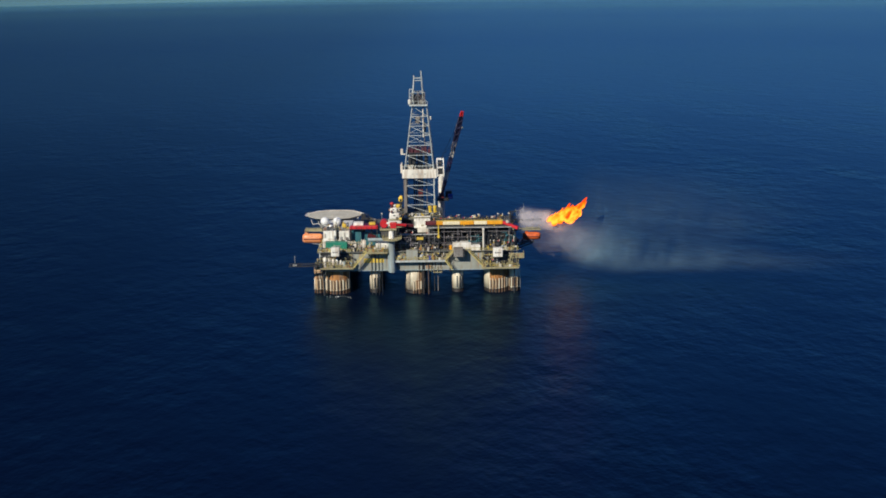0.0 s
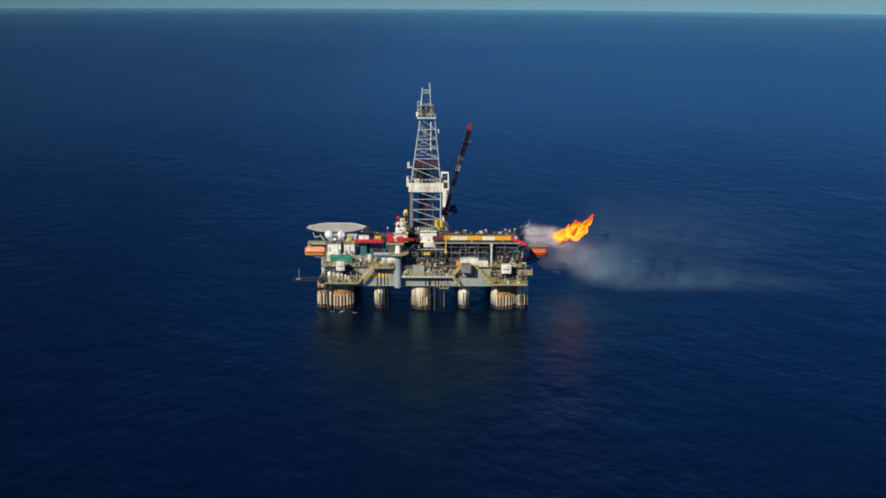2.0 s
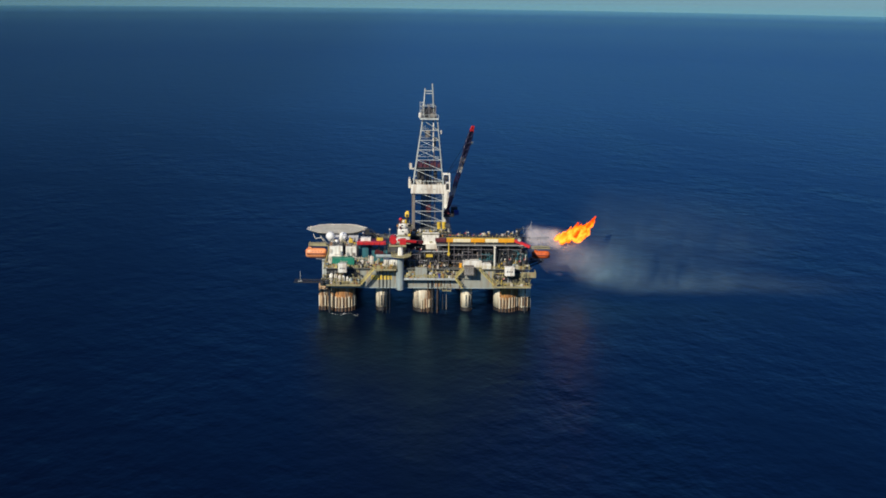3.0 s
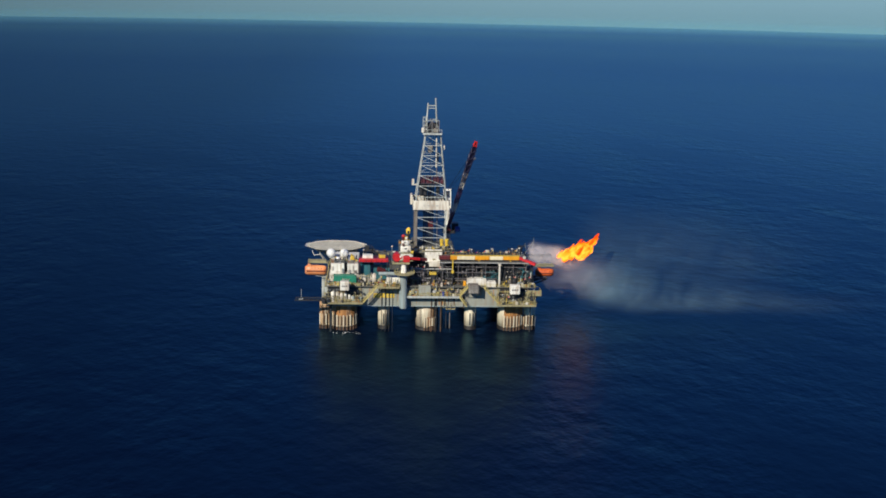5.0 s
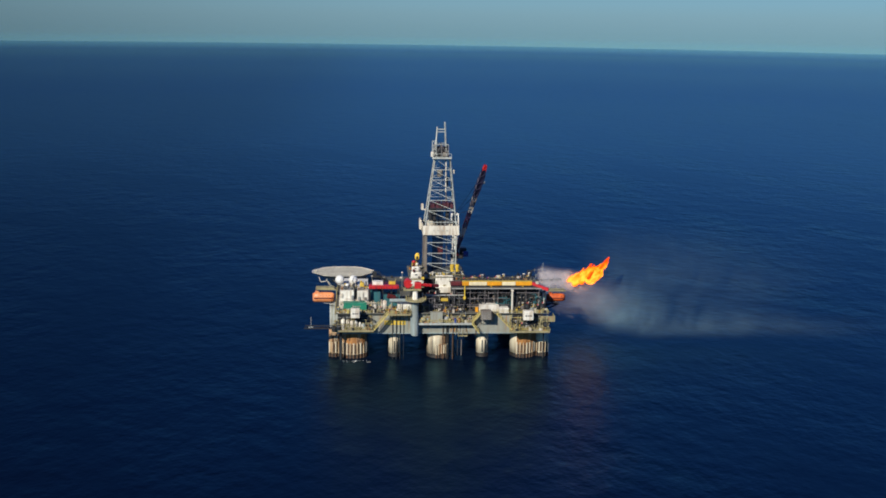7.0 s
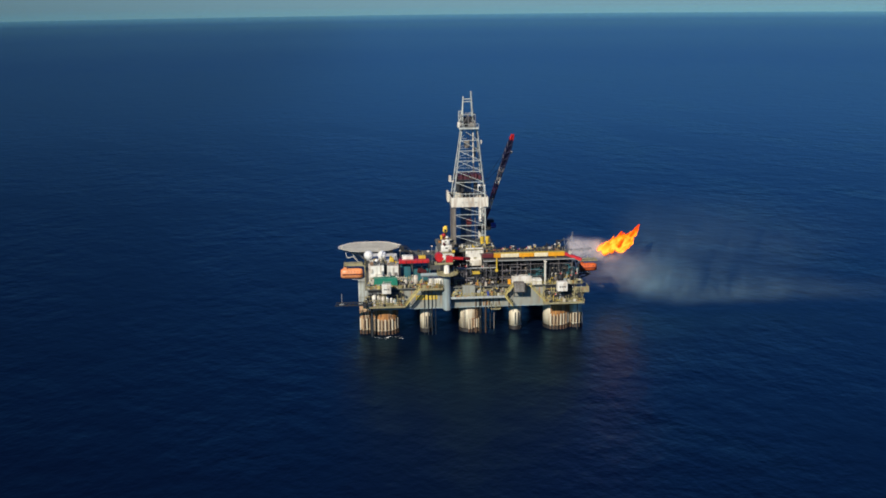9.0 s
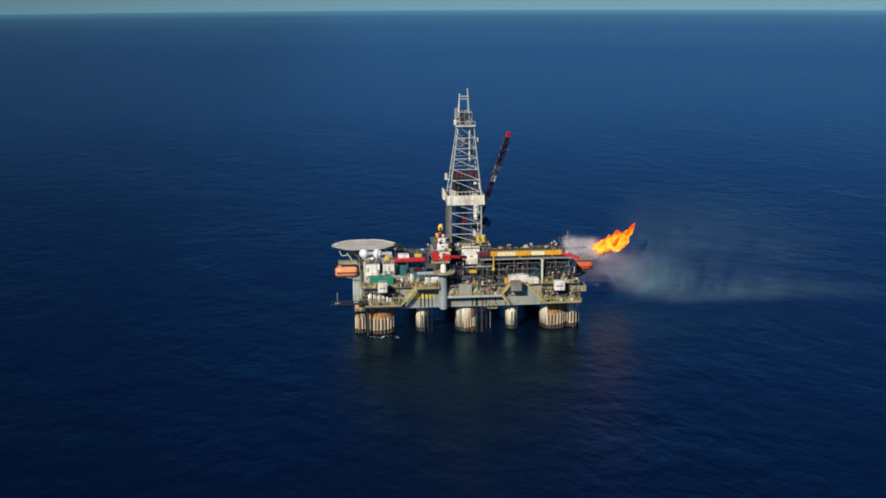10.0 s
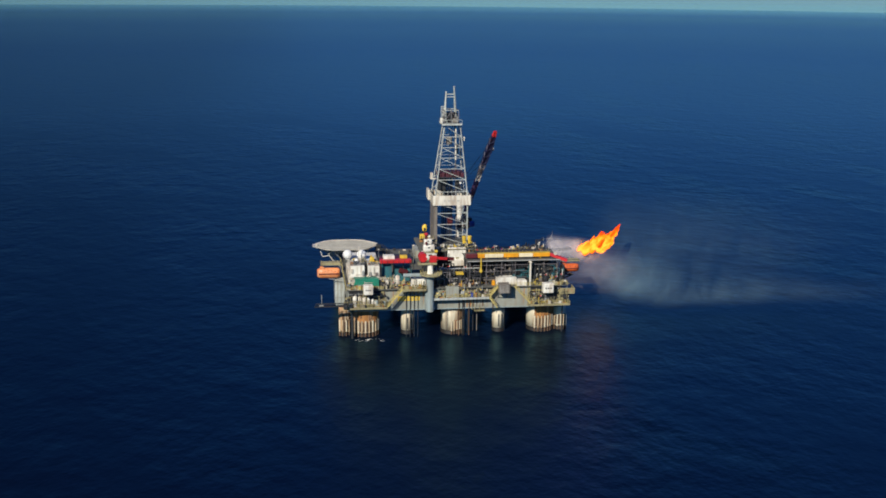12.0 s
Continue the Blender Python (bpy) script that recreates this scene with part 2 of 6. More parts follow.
def veil_material(name, alpha, scale, color=(0.85, 0.87, 0.9), fades=(0.24, 0.75, 0.5, 0.6), falling=False):
    """Thin airborne spray: see-through, denser in drifting wisps, fading to nothing at the sheet's rim (UV)."""
    m = bpy.data.materials.new(name)
    m.use_nodes = True
    n, l = m.node_tree.nodes, m.node_tree.links
    n.remove(n["Principled BSDF"])
    uv = n.new("ShaderNodeUVMap")
    sep = n.new("ShaderNodeSeparateXYZ")
    l.new(uv.outputs["UV"], sep.inputs["Vector"])
    value = None
    for axis, rise, fall in (("X", fades[0], fades[1]), ("Y", fades[2], fades[3])):
        up = n.new("ShaderNodeMapRange")
        up.interpolation_type = 'SMOOTHSTEP'
        up.inputs["From Max"].default_value = rise
        l.new(sep.outputs[axis], up.inputs["Value"])
        down = n.new("ShaderNodeMapRange")
        down.interpolation_type = 'SMOOTHSTEP'
        down.inputs["From Min"].default_value, down.inputs["From Max"].default_value = 1 - fall, 1.0
        down.inputs["To Min"].default_value, down.inputs["To Max"].default_value = 1.0, 0.0
        l.new(sep.outputs[axis], down.inputs["Value"])
        for part_value in (up, down):
            if value is None:
                value = part_value.outputs["Result"]
                continue
            mul = n.new("ShaderNodeMath")
            mul.operation = 'MULTIPLY'
            l.new(value, mul.inputs[0])
            l.new(part_value.outputs["Result"], mul.inputs[1])
            value = mul.outputs["Value"]
    geo = n.new("ShaderNodeNewGeometry")
    drawn = n.new("ShaderNodeMapping")
    drawn.inputs["Rotation"].default_value = (0, radians(14 if falling else 0), 0)
    drawn.inputs["Scale"].default_value = (1.1, 1, 0.45) if falling else (1, 1, 1)
    l.new(geo.outputs["Position"], drawn.inputs["Vector"])
    noi = n.new("ShaderNodeTexNoise")
    noi.inputs["Scale"].default_value, noi.inputs["Detail"].default_value = scale, 5
    noi.inputs["Distortion"].default_value = 0.8
    l.new(drawn.outputs["Vector"], noi.inputs["Vector"])
    wisp = n.new("ShaderNodeMapRange")
    wisp.inputs["From Min"].default_value, wisp.inputs["From Max"].default_value = 0.33, 0.68
    wisp.inputs["To Min"].default_value, wisp.inputs["To Max"].default_value = 0.42 * alpha, alpha
    l.new(noi.outputs["Fac"], wisp.inputs["Value"])
    mul = n.new("ShaderNodeMath")
    mul.operation = 'MULTIPLY'
    l.new(value, mul.inputs[0])
    l.new(wisp.outputs["Result"], mul.inputs[1])
    clear = n.new("ShaderNodeBsdfTransparent")
    dif, tra, half = n.new("ShaderNodeBsdfDiffuse"), n.new("ShaderNodeBsdfTranslucent"), n.new("ShaderNodeMixShader")
    dif.inputs["Color"].default_value = tra.inputs["Color"].default_value = (*color, 1)
    l.new(dif.outputs["BSDF"], half.inputs[1])
    l.new(tra.outputs["BSDF"], half.inputs[2])
    out = n.new("ShaderNodeMixShader")
    l.new(mul.outputs["Value"], out.inputs["Fac"])
    l.new(clear.outputs["BSDF"], out.inputs[1])
    l.new(half.outputs["Shader"], out.inputs[2])
    l.new(out.outputs["Shader"], n["Material Output"].inputs["Surface"])
    return m


def fire_material():
    m = bpy.data.materials.new("burning_gas")
    m.use_nodes = True
    n, l = m.node_tree.nodes, m.node_tree.links
    n.remove(n["Principled BSDF"])
    geo = n.new("ShaderNodeNewGeometry")
    noi = n.new("ShaderNodeTexNoise")
    noi.inputs["Scale"].default_value, noi.inputs["Detail"].default_value = 0.55, 4
    l.new(geo.outputs["Position"], noi.inputs["Vector"])
    hot, flat = n.new("ShaderNodeSeparateXYZ"), n.new("ShaderNodeUVMap")
    l.new(flat.outputs["UV"], hot.inputs["Vector"])
    blend = n.new("ShaderNodeMath")
    blend.operation = 'MULTIPLY_ADD'
    blend.inputs[1].default_value = 0.35
    l.new(noi.outputs["Fac"], blend.inputs[0])
    l.new(hot.outputs["X"], blend.inputs[2])
    ramp = n.new("ShaderNodeValToRGB")
    e = ramp.color_ramp.elements
    e[0].position, e[0].color = 0.30, (1.3, 0.09, 0.006, 1)
    e[1].position, e[1].color = 1.0, (2.4, 0.72, 0.06, 1)
    mid = e.new(0.64)
    mid.color = (1.9, 0.35, 0.012, 1)
    l.new(blend.outputs["Value"], ramp.inputs["Fac"])
    em = n.new("ShaderNodeEmission")
    em.inputs["Strength"].default_value = 1.15
    l.new(ramp.outputs["Color"], em.inputs["Color"])
    l.new(em.outputs["Emission"], n["Material Output"].inputs["Surface"])
    return m


M_FIRE = fire_material()


# ---------------------------------------------------------------- mesh helpers
def box(bm, x0, x1, y0, y1, z0, z1, bevel=0.0):
    r = bmesh.ops.create_cube(bm, size=1.0)
    for v in r["verts"]:
        v.co = Vector(((x0 + x1) / 2 + v.co.x * (x1 - x0), (y0 + y1) / 2 + v.co.y * (y1 - y0), (z0 + z1) / 2 + v.co.z * (z1 - z0)))
    if bevel:
        es = list({e for v in r["verts"] for e in v.link_edges})
        bmesh.ops.bevel(bm, geom=es, offset=bevel, segments=2, affect='EDGES', profile=0.5)
    return bm


def cyl(bm, a, b, r0, r1=None, seg=12):
    a, b = Vector(a), Vector(b)
    d = b - a
    m = Matrix.Translation((a + b) / 2) @ d.to_track_quat('Z', 'Y').to_matrix().to_4x4()
    bmesh.ops.create_cone(bm, cap_ends=True, segments=seg, radius1=r0, radius2=r0 if r1 is None else r1, depth=d.length, matrix=m)
    return bm


def beam(bm, a, b, w, h=None):
    """A square bar from a to b."""
    a, b = Vector(a), Vector(b)
    d = b - a
    m = Matrix.Translation((a + b) / 2) @ d.to_track_quat('Z', 'Y').to_matrix().to_4x4() @ Matrix.Diagonal((w, h or w, d.length, 1))
    bmesh.ops.create_cube(bm, size=1.0, matrix=m)
    return bm


def ball(bm, c, r, sub=3, squash=1.0):
    bmesh.ops.create_icosphere(bm, subdivisions=sub, radius=r, matrix=Matrix.Translation(c) @ Matrix.Diagonal((1, 1, squash, 1)))
    return bm


def made(f, *args, **kw):
    bm = bmesh.new()
    f(bm, *args, **kw)
    return bm


PLACE = {}


def part(name, bm, material, parent=None, label="", smooth=False):
    """Links a bmesh as one mesh object under a thing or a part; its origin sits at the middle of its foot."""
    xs = [v.co for v in bm.verts]
    lo = Vector([min(v[k] for v in xs) for k in range(3)])
    hi = Vector([max(v[k] for v in xs) for k in range(3)])
    c = Vector(((lo.x + hi.x) / 2, (lo.y + hi.y) / 2, lo.z))
    bmesh.ops.translate(bm, verts=bm.verts, vec=-c)
    bmesh.ops.recalc_face_normals(bm, faces=bm.faces)
    me = bpy.data.meshes.new(name)
    bm.to_mesh(me)
    bm.free()
    me.materials.append(material)
    if smooth:
        me.shade_smooth()
    ob = new(name, me)
    put(ob, c, parent)
    return tagged(ob, label=label)


def put(ob, c, parent=None):
    PLACE[ob.name] = Vector(c)
    base = PLACE[parent.name] if parent else Vector((0, 0, 0))
    ob.parent = parent
    ob.location = Vector(c) - base


def again(ob, c, parent):
    """One more piece on the same mesh, with its origin at c."""
    o = new(ob.name.split(".")[0], ob.data)
    put(o, c, parent)
    return o


def thing(name, at, label, category, group="", kind=""):
    ob = new(name)
    ob.empty_display_size = 0.5
    put(ob, at)
    return tagged(ob, label, category, group, kind)


# ---------------------------------------------------------------- the sea
def sea():
    bm = bmesh.new()
    rings = [0, 60, 120, 200, 320, 500, 800, 1300, 2100, 3200, 4300, 4480]
    seg = 96
    prev = None
    for r in rings:
        if r == 0:
            ring = [bm.verts.new((0, 0, 0))]
        else:
            ring = [bm.verts.new((r * math.cos(2 * math.pi * k / seg), r * math.sin(2 * math.pi * k / seg), 0)) for k in range(seg)]
        if prev:
            for k in range(seg):
                j = (k + 1) % seg
                if len(prev) == 1:
                    bm.faces.new((prev[0], ring[k], ring[j]))
                else:
                    bm.faces.new((prev[k], ring[k], ring[j], prev[j]))
        prev = ring
    me = bpy.data.meshes.new("water")
    bm.to_mesh(me)
    bm.free()
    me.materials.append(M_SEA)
    return tagged(new("water", me), "deep blue open sea with low rippling swell", "sea", kind="structure")


sea()


def sea_haze(radius, height, alpha):
    """Far haze painted on an added see-through ring over the sea; it thins out upward."""
    m = bpy.data.materials.new("sea_haze_air")
    m.use_nodes = True
    n, l = m.node_tree.nodes, m.node_tree.links
    n.remove(n["Principled BSDF"])
    geo, sep = n.new("ShaderNodeNewGeometry"), n.new("ShaderNodeSeparateXYZ")
    l.new(geo.outputs["Position"], sep.inputs["Vector"])
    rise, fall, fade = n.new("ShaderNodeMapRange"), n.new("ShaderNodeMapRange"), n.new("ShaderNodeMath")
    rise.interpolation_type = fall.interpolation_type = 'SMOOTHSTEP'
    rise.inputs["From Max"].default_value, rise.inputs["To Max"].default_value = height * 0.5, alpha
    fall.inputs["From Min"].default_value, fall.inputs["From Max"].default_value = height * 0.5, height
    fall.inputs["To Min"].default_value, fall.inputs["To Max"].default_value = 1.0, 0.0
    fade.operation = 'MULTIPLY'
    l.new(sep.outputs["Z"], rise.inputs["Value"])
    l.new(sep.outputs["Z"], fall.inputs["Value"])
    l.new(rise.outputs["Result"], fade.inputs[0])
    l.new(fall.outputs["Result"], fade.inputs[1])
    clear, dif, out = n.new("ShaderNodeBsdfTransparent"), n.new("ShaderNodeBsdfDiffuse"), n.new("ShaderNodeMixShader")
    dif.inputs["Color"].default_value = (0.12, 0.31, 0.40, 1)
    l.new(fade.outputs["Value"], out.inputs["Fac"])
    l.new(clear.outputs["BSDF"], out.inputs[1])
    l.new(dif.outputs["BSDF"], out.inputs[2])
    l.new(out.outputs["Shader"], n["Material Output"].inputs["Surface"])
    bm = bmesh.new()
    seg = 128
    low = [bm.verts.new((radius * math.cos(2 * math.pi * k / seg), radius * math.sin(2 * math.pi * k / seg), -0.5)) for k in range(seg)]
    top = [bm.verts.new((v.co.x, v.co.y, height)) for v in low]
    for k in range(seg):
        j = (k + 1) % seg
        bm.faces.new((low[j], low[k], top[k], top[j])).smooth = True
    me = bpy.data.meshes.new("backdrop")
    bm.to_mesh(me)
    bm.free()
    me.materials.append(m)
    tagged(new("backdrop", me), "see-through ring painted as pale haze over the far sea", "haze", kind="structure")


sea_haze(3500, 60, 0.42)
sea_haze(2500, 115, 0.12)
# this nearest ring is added to brighten the far water
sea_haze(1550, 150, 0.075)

# ---------------------------------------------------------------- hull: columns, plates, decks
DECK, HULL_B = 18.0, 10.2
hull = thing("platform_hull", (0, 28, 0), "grey semi-submersible platform hull standing in the sea", "platform", kind="structure")


def hull_plates():
    bm = bmesh.new()
    box(bm, -38.5, 38.5, 0.0, 58.0, HULL_B, DECK - 0.3, 0.08)
    part("hull_box", bm, M_HULL, hull, "grey-green painted hull plating with rust runs")
    part("main_deck", made(box, -39.5, 40.5, -1.2, 60.0, DECK - 0.296, DECK, 0.05), M_DECK, hull, "dark worn steel deck plate")
    for x in (-25.4, -12.5, -6.6, 8.5, 14.3, 26.4):
        part("stiffener", made(box, x - 0.12, x + 0.12, -0.22, 0.05, HULL_B + 0.1, DECK - 0.3), M_HULL, hull)
    part("lower_flange", made(box, -38.6, 38.6, -0.35, 0.0, HULL_B - 0.25, HULL_B + 0.05), M_BLUEGREY, hull)
    # sunken pontoons join the feet of each row of columns
    for y in (7.5, 50.5):
        bm = made(box, -46, 46, y - 7, y + 7, -16, -9, 1.2)
        part("pontoon", bm, M_WET, hull)


hull_plates()


def column(cx, cy, r, plates=(), ribs=(), rib_top=5.9, top=HULL_B, name="column", paint=None, rib_mat=None):
    """A round leg: wet foot, painted shaft, upright fender ribs and stained plates on its seaward side. Angles in degrees from the front, to the right."""
    bm = made(cyl, (cx, cy, 1.4), (cx, cy, top + 0.2), r, None, 40)
    shaft = part(name, bm, paint or M_CREAM, hull, "round column coloured darker than the cream ones" if paint else "cream painted round column stained with rust")
    for p in shaft.data.polygons:
        p.use_smooth = len(p.vertices) == 4
    foot = part("splash_zone", made(cyl, (cx, cy, -12), (cx, cy, 1.4), r + 0.03, None, 40), M_WET, shaft, "dark wet growth at the waterline")
    for p in foot.data.polygons:
        p.use_smooth = len(p.vertices) == 4
    for order, (a0, a1, z0, z1, mat) in enumerate(plates):
        bm = bmesh.new()
        proud = 0.10 + 0.035 * order
        n = max(2, int((a1 - a0) / 6))
        cols = []
        for k in range(n + 1):
            a = radians(a0 + (a1 - a0) * k / n)
            d = Vector((math.sin(a), -math.cos(a), 0))
            cols.append([bm.verts.new(Vector((cx, cy, z)) + d * q) for q in (r - 0.05, r + proud) for z in (z0, z1)])
        for p, q in zip(cols, cols[1:]):
            bm.faces.new((p[2], q[2], q[3], p[3]))
            bm.faces.new((p[3], q[3], q[1], p[1]))
            bm.faces.new((p[0], q[0], q[2], p[2]))
        for c in (cols[0], cols[-1]):
            bm.faces.new((c[0], c[2], c[3], c[1]))
        part("plate", bm, mat, shaft, "rust-streaked steel plate")
    for a in ribs:
        d = Vector((math.sin(radians(a)), -math.cos(radians(a)), 0))
        c = Vector((cx, cy, 0)) + d * (r + 0.22)
        foot_z = 1.5 + 0.3 * math.sin(a * 1.7)
        rib = part("fender_rib", made(cyl, (c.x, c.y, foot_z), (c.x, c.y, rib_top), max(0.24, r * 0.072), None, 8), rib_mat or (M_CREAM if (a // 7) % 3 else M_RIBTAN) if rib_mat is None or (a // 5) % 2 else M_CREAM, shaft)
        part("rib_foot", made(cyl, (c.x, c.y, -3.0), (c.x, c.y, foot_z), max(0.24, r * 0.072), None, 8), M_STAIN, rib, "dark stained rib foot")
    return shaft


def streaks(seed, a0, a1, z0, z1, paints):
    """Uneven upright strips of rust and paint round a column."""
    r = random.Random(seed)
    found, a = [], a0
    while a < a1:
        w = r.uniform(2.0, 6.5)
        if r.random() < 0.72:
            found.append((a, a + w, z0 + r.uniform(0, 0.5) * (z1 - z0), z1 - r.choice((0.0, 0.0, 0.6, 1.6)), r.choice(paints)))
        a += w + r.uniform(0.3, 2.5)
    return found


RIBS = list(range(-60, 86, 15))
column(-32.4, 6.0, 4.9, [(-58, 60, 5.4, 9.8, M_STREAK), (-40, 16, 5.5, 9.9, M_RUST), (-58, 60, 1.9, 5.4, M_STAIN)] + streaks(1, -62, 66, 5.0, 9.9, (M_STAIN, M_RUST, M_RUST, M_STREAK, M_TAN, M_ORANGE_RUST)), RIBS, rib_mat=M_RIBTAN)
column(-39.9, 5.0, 1.9, [(-70, -20, 2.0, 9.6, M_STREAK), (-20, 70, 2.0, 8.0, M_STAIN)] + streaks(2, -70, 70, 4.0, 9.8, (M_STAIN, M_STREAK, M_CREAM, M_RUST, M_TAN)), [-50, -15, 20, 55], name="slim_column", paint=M_STREAK, rib_mat=M_RIBTAN)
column(-17.1, 5.0, 2.3, [(-8, 2, 2.0, 6.2, M_DARK), (22, 32, 2.0, 6.2, M_DARK), (52, 64, 2.0, 6.2, M_DARK)], [])
column(-0.9, 5.2, 4.0, [(24, 44, 2.0, 9.9, M_TAN), (46, 92, 1.9, 9.9, M_STAIN), (4, 23, 1.9, 5.2, M_TAN)] + streaks(3, 24, 92, 3.0, 9.9, (M_STAIN, M_TAN, M_BROWN, M_STREAK)), list(range(-8, 88, 14)), 5.0)
column(16.2, 4.8, 2.3, [(-10, 0, 2.0, 6.6, M_DARK), (20, 30, 2.0, 6.6, M_DARK), (50, 64, 2.0, 6.6, M_DARK)], [])
column(31.6, 6.0, 4.7, [(-32, 66, 5.0, 9.8, M_RUST), (-32, 66, 1.9, 5.0, M_STAIN)] + streaks(4, -30, 64, 5.0, 9.8, (M_RUST, M_ORANGE_RUST, M_ORANGE_RUST, M_RUST, M_STREAK)), [a for a in RIBS if a > -36])
column(39.2, 5.4, 2.35, [(-50, 70, 2.0, 5.6, M_STAIN)], [-58, -30, -2, 26, 54], name="slim_column")
# rear row in hull grey: its shade is put into the colour
for x, r in ((-31.4, 4.9), (-39.3, 2.3), (-17.1, 2.3), (-0.9, 4.0), (16.2, 2.3), (31.6, 4.7), (39.2, 2.35)):
    column(x, 51.0, r, (), (), paint=M_HULL)
sponson = part("side_sponson", made(box, -42.1, -38.52, 26.5, 34.5, 4.6, 15.4, 0.15), M_LATTICE, hull, "pale grey box sponson on the hull end")
for z in (7.6, 10.4, 13.0):
    part("sponson_seam", made(box, -42.16, -38.55, 26.44, 26.52, z, z + 0.16), M_HULL, sponson)
for x in (-41.2, -39.9):
    part("sponson_frame", made(box, x - 0.1, x + 0.1, 26.38, 26.52, 4.8, 15.2), M_HULL, sponson)
# horizontal and raking braces between the rows, in the shade below the hull
for x in (-32.4, -0.9, 31.6):
    part("cross_brace", made(cyl, (x, 8, 8.6), (x, 48, 8.6), 0.9, None, 14), M_BROWN, hull)
    part("cross_brace", made(cyl, (x, 9, -3.0), (x, 28, 9.6), 0.6, None, 12), M_BROWN, hull)


def hung_pipe(x, y, z0, z1, r, mat, label, cat="pipe"):
    ob = part("hull_pipe", made(cyl, (x, y, z0), (x, y, z1), r, None, 10), mat, hull, label, smooth=False)
    return ob


for x, z1, r in ((-18.0, 19.0, 0.13), (-16.6, 19.2, 0.16), (-15.2, 19.0, 0.13), (-13.9, 18.8, 0.1)):
    hung_pipe(x, -0.45, -6, z1, r, M_DARK, "dark vertical caisson pipe")
for x, r, m in ((0.9, 0.16, M_STAIN), (2.2, 0.14, M_DARK), (2.8, 0.14, M_DARK), (4.6, 0.14, M_STAIN), (5.6, 0.12, M_OLIVE), (13.2, 0.16, M_STAIN)):
    hung_pipe(x, -0.42, -6 if x < 5 else 9.4, 14.0, r, m, "rust-streaked vertical pipe on the hull side")
hung_pipe(-37.2, -0.4, -6, 13.0, 0.5, M_DARK, "dark vertical caisson pipe")
for x, y, r, m in ((2.4, 0.9, 0.2, M_STAIN), (3.4, 2.6, 0.2, M_DARK), (4.4, 1.6, 0.16, M_DARK), (5.2, 3.5, 0.25, M_DARK), (6.9, 5.0, 0.2, M_DARK), (8.3, 5.0, 0.18, M_BROWN), (38.9, 0.2, 0.25, M_DARK)):
    hung_pipe(x, y, -6, HULL_B, r, m, "stained vertical pipe beside the column")


def rust_run(x, z_top, length, width, mat):
    """A tapered run of thick rust scale down the plating."""
    bm = bmesh.new()
    n = 6
    rows = []
    for k in range(n + 1):
        f = k / n
        w = width * (1 - 0.75 * f) * (0.85 + 0.3 * ((k * 7) % 3) / 2) / 2
        z = z_top - length * f
        rows.append([bm.verts.new(p) for p in ((x - w, -0.004, z), (x - w, -0.03, z), (x + w, -0.03, z), (x + w, -0.004, z))])
    for p, q in zip(rows, rows[1:]):
        for i in range(3):
            bm.faces.new((p[i], p[i + 1], q[i + 1], q[i]))
    part("rust_run", bm, mat, hull, "brown rust run down the hull plating")


for x, zt, ln, w, m in ((2.7, 14.2, 4.0, 0.9, M_STAIN), (3.9, 14.2, 4.1, 1.1, M_TAN), (5.2, 14.2, 3.9, 0.8, M_RUST), (6.2, 14.2, 4.1, 0.7, M_STAIN), (7.4, 14.4, 4.1, 0.7, M_STAIN), (8.6, 14.3, 3.4, 0.5, M_TAN), (9.6, 14.4, 4.2, 0.9, M_STAIN), (-7.6, 14.2, 3.2, 0.5, M_TAN), (-22.6, 17.2, 5.0, 0.4, M_TAN), (-4.8, 14.0, 3.0, 0.4, M_TAN), (12.9, 17.4, 6.0, 0.5, M_TAN), (19.8, 17.5, 3.6, 0.35, M_TAN), (24.6, 16.8, 5.5, 0.5, M_TAN), (26.2, 15.0, 4.5, 0.6, M_STAIN), (-25.6, 17.0, 6.0, 0.5, M_STAIN), (-11.9, 17.2, 5.5, 0.35, M_TAN)):
    rust_run(x, zt, ln, w, m)
staging = part("staging_floor", made(box, 6.4, 10.0, -1.7, -0.1, 9.2, 9.4), M_OLIVE, hull, "olive hanging staging below the hull edge")
for x in (6.5, 8.2, 9.9):
    part("staging_hanger", made(beam, (x, -1.6, 9.4), (x, -0.2, 11.4), 0.16), M_OLIVE, staging)
    part("staging_post", made(beam, (x, -1.65, 9.4), (x, -1.65, 10.5), 0.12), M_OLIVE, staging)
part("staging_rail", made(beam, (6.4, -1.65, 10.5), (10.0, -1.65, 10.5), 0.12), M_OLIVE, staging)


# ---------------------------------------------------------------- rails, stairs, walkways
def railing(p0, p1, mat=None, h=1.15, gap=1.7, label="faded yellow pipe handrail along the deck edge", w=0.09):
    mat = mat or M_RAIL
    p0, p1 = Vector(p0), Vector(p1)
    d = p1 - p0
    t = thing("railing", (p0 + p1) / 2, label, "railing", "deck railings")
    n = max(1, round(d.length / gap))
    first = None
    for k in range(n + 1):
        q = p0 + d * k / n
        if first is None:
            first = part("post", made(beam, q, q + Vector((0, 0, h)), w), mat, t)
        else:
            again(first, q, t)
    for z in (0.55, h):
        part("rail", made(beam, p0 + Vector((0, 0, z)), p1 + Vector((0, 0, z)), w), mat, t)
    return t


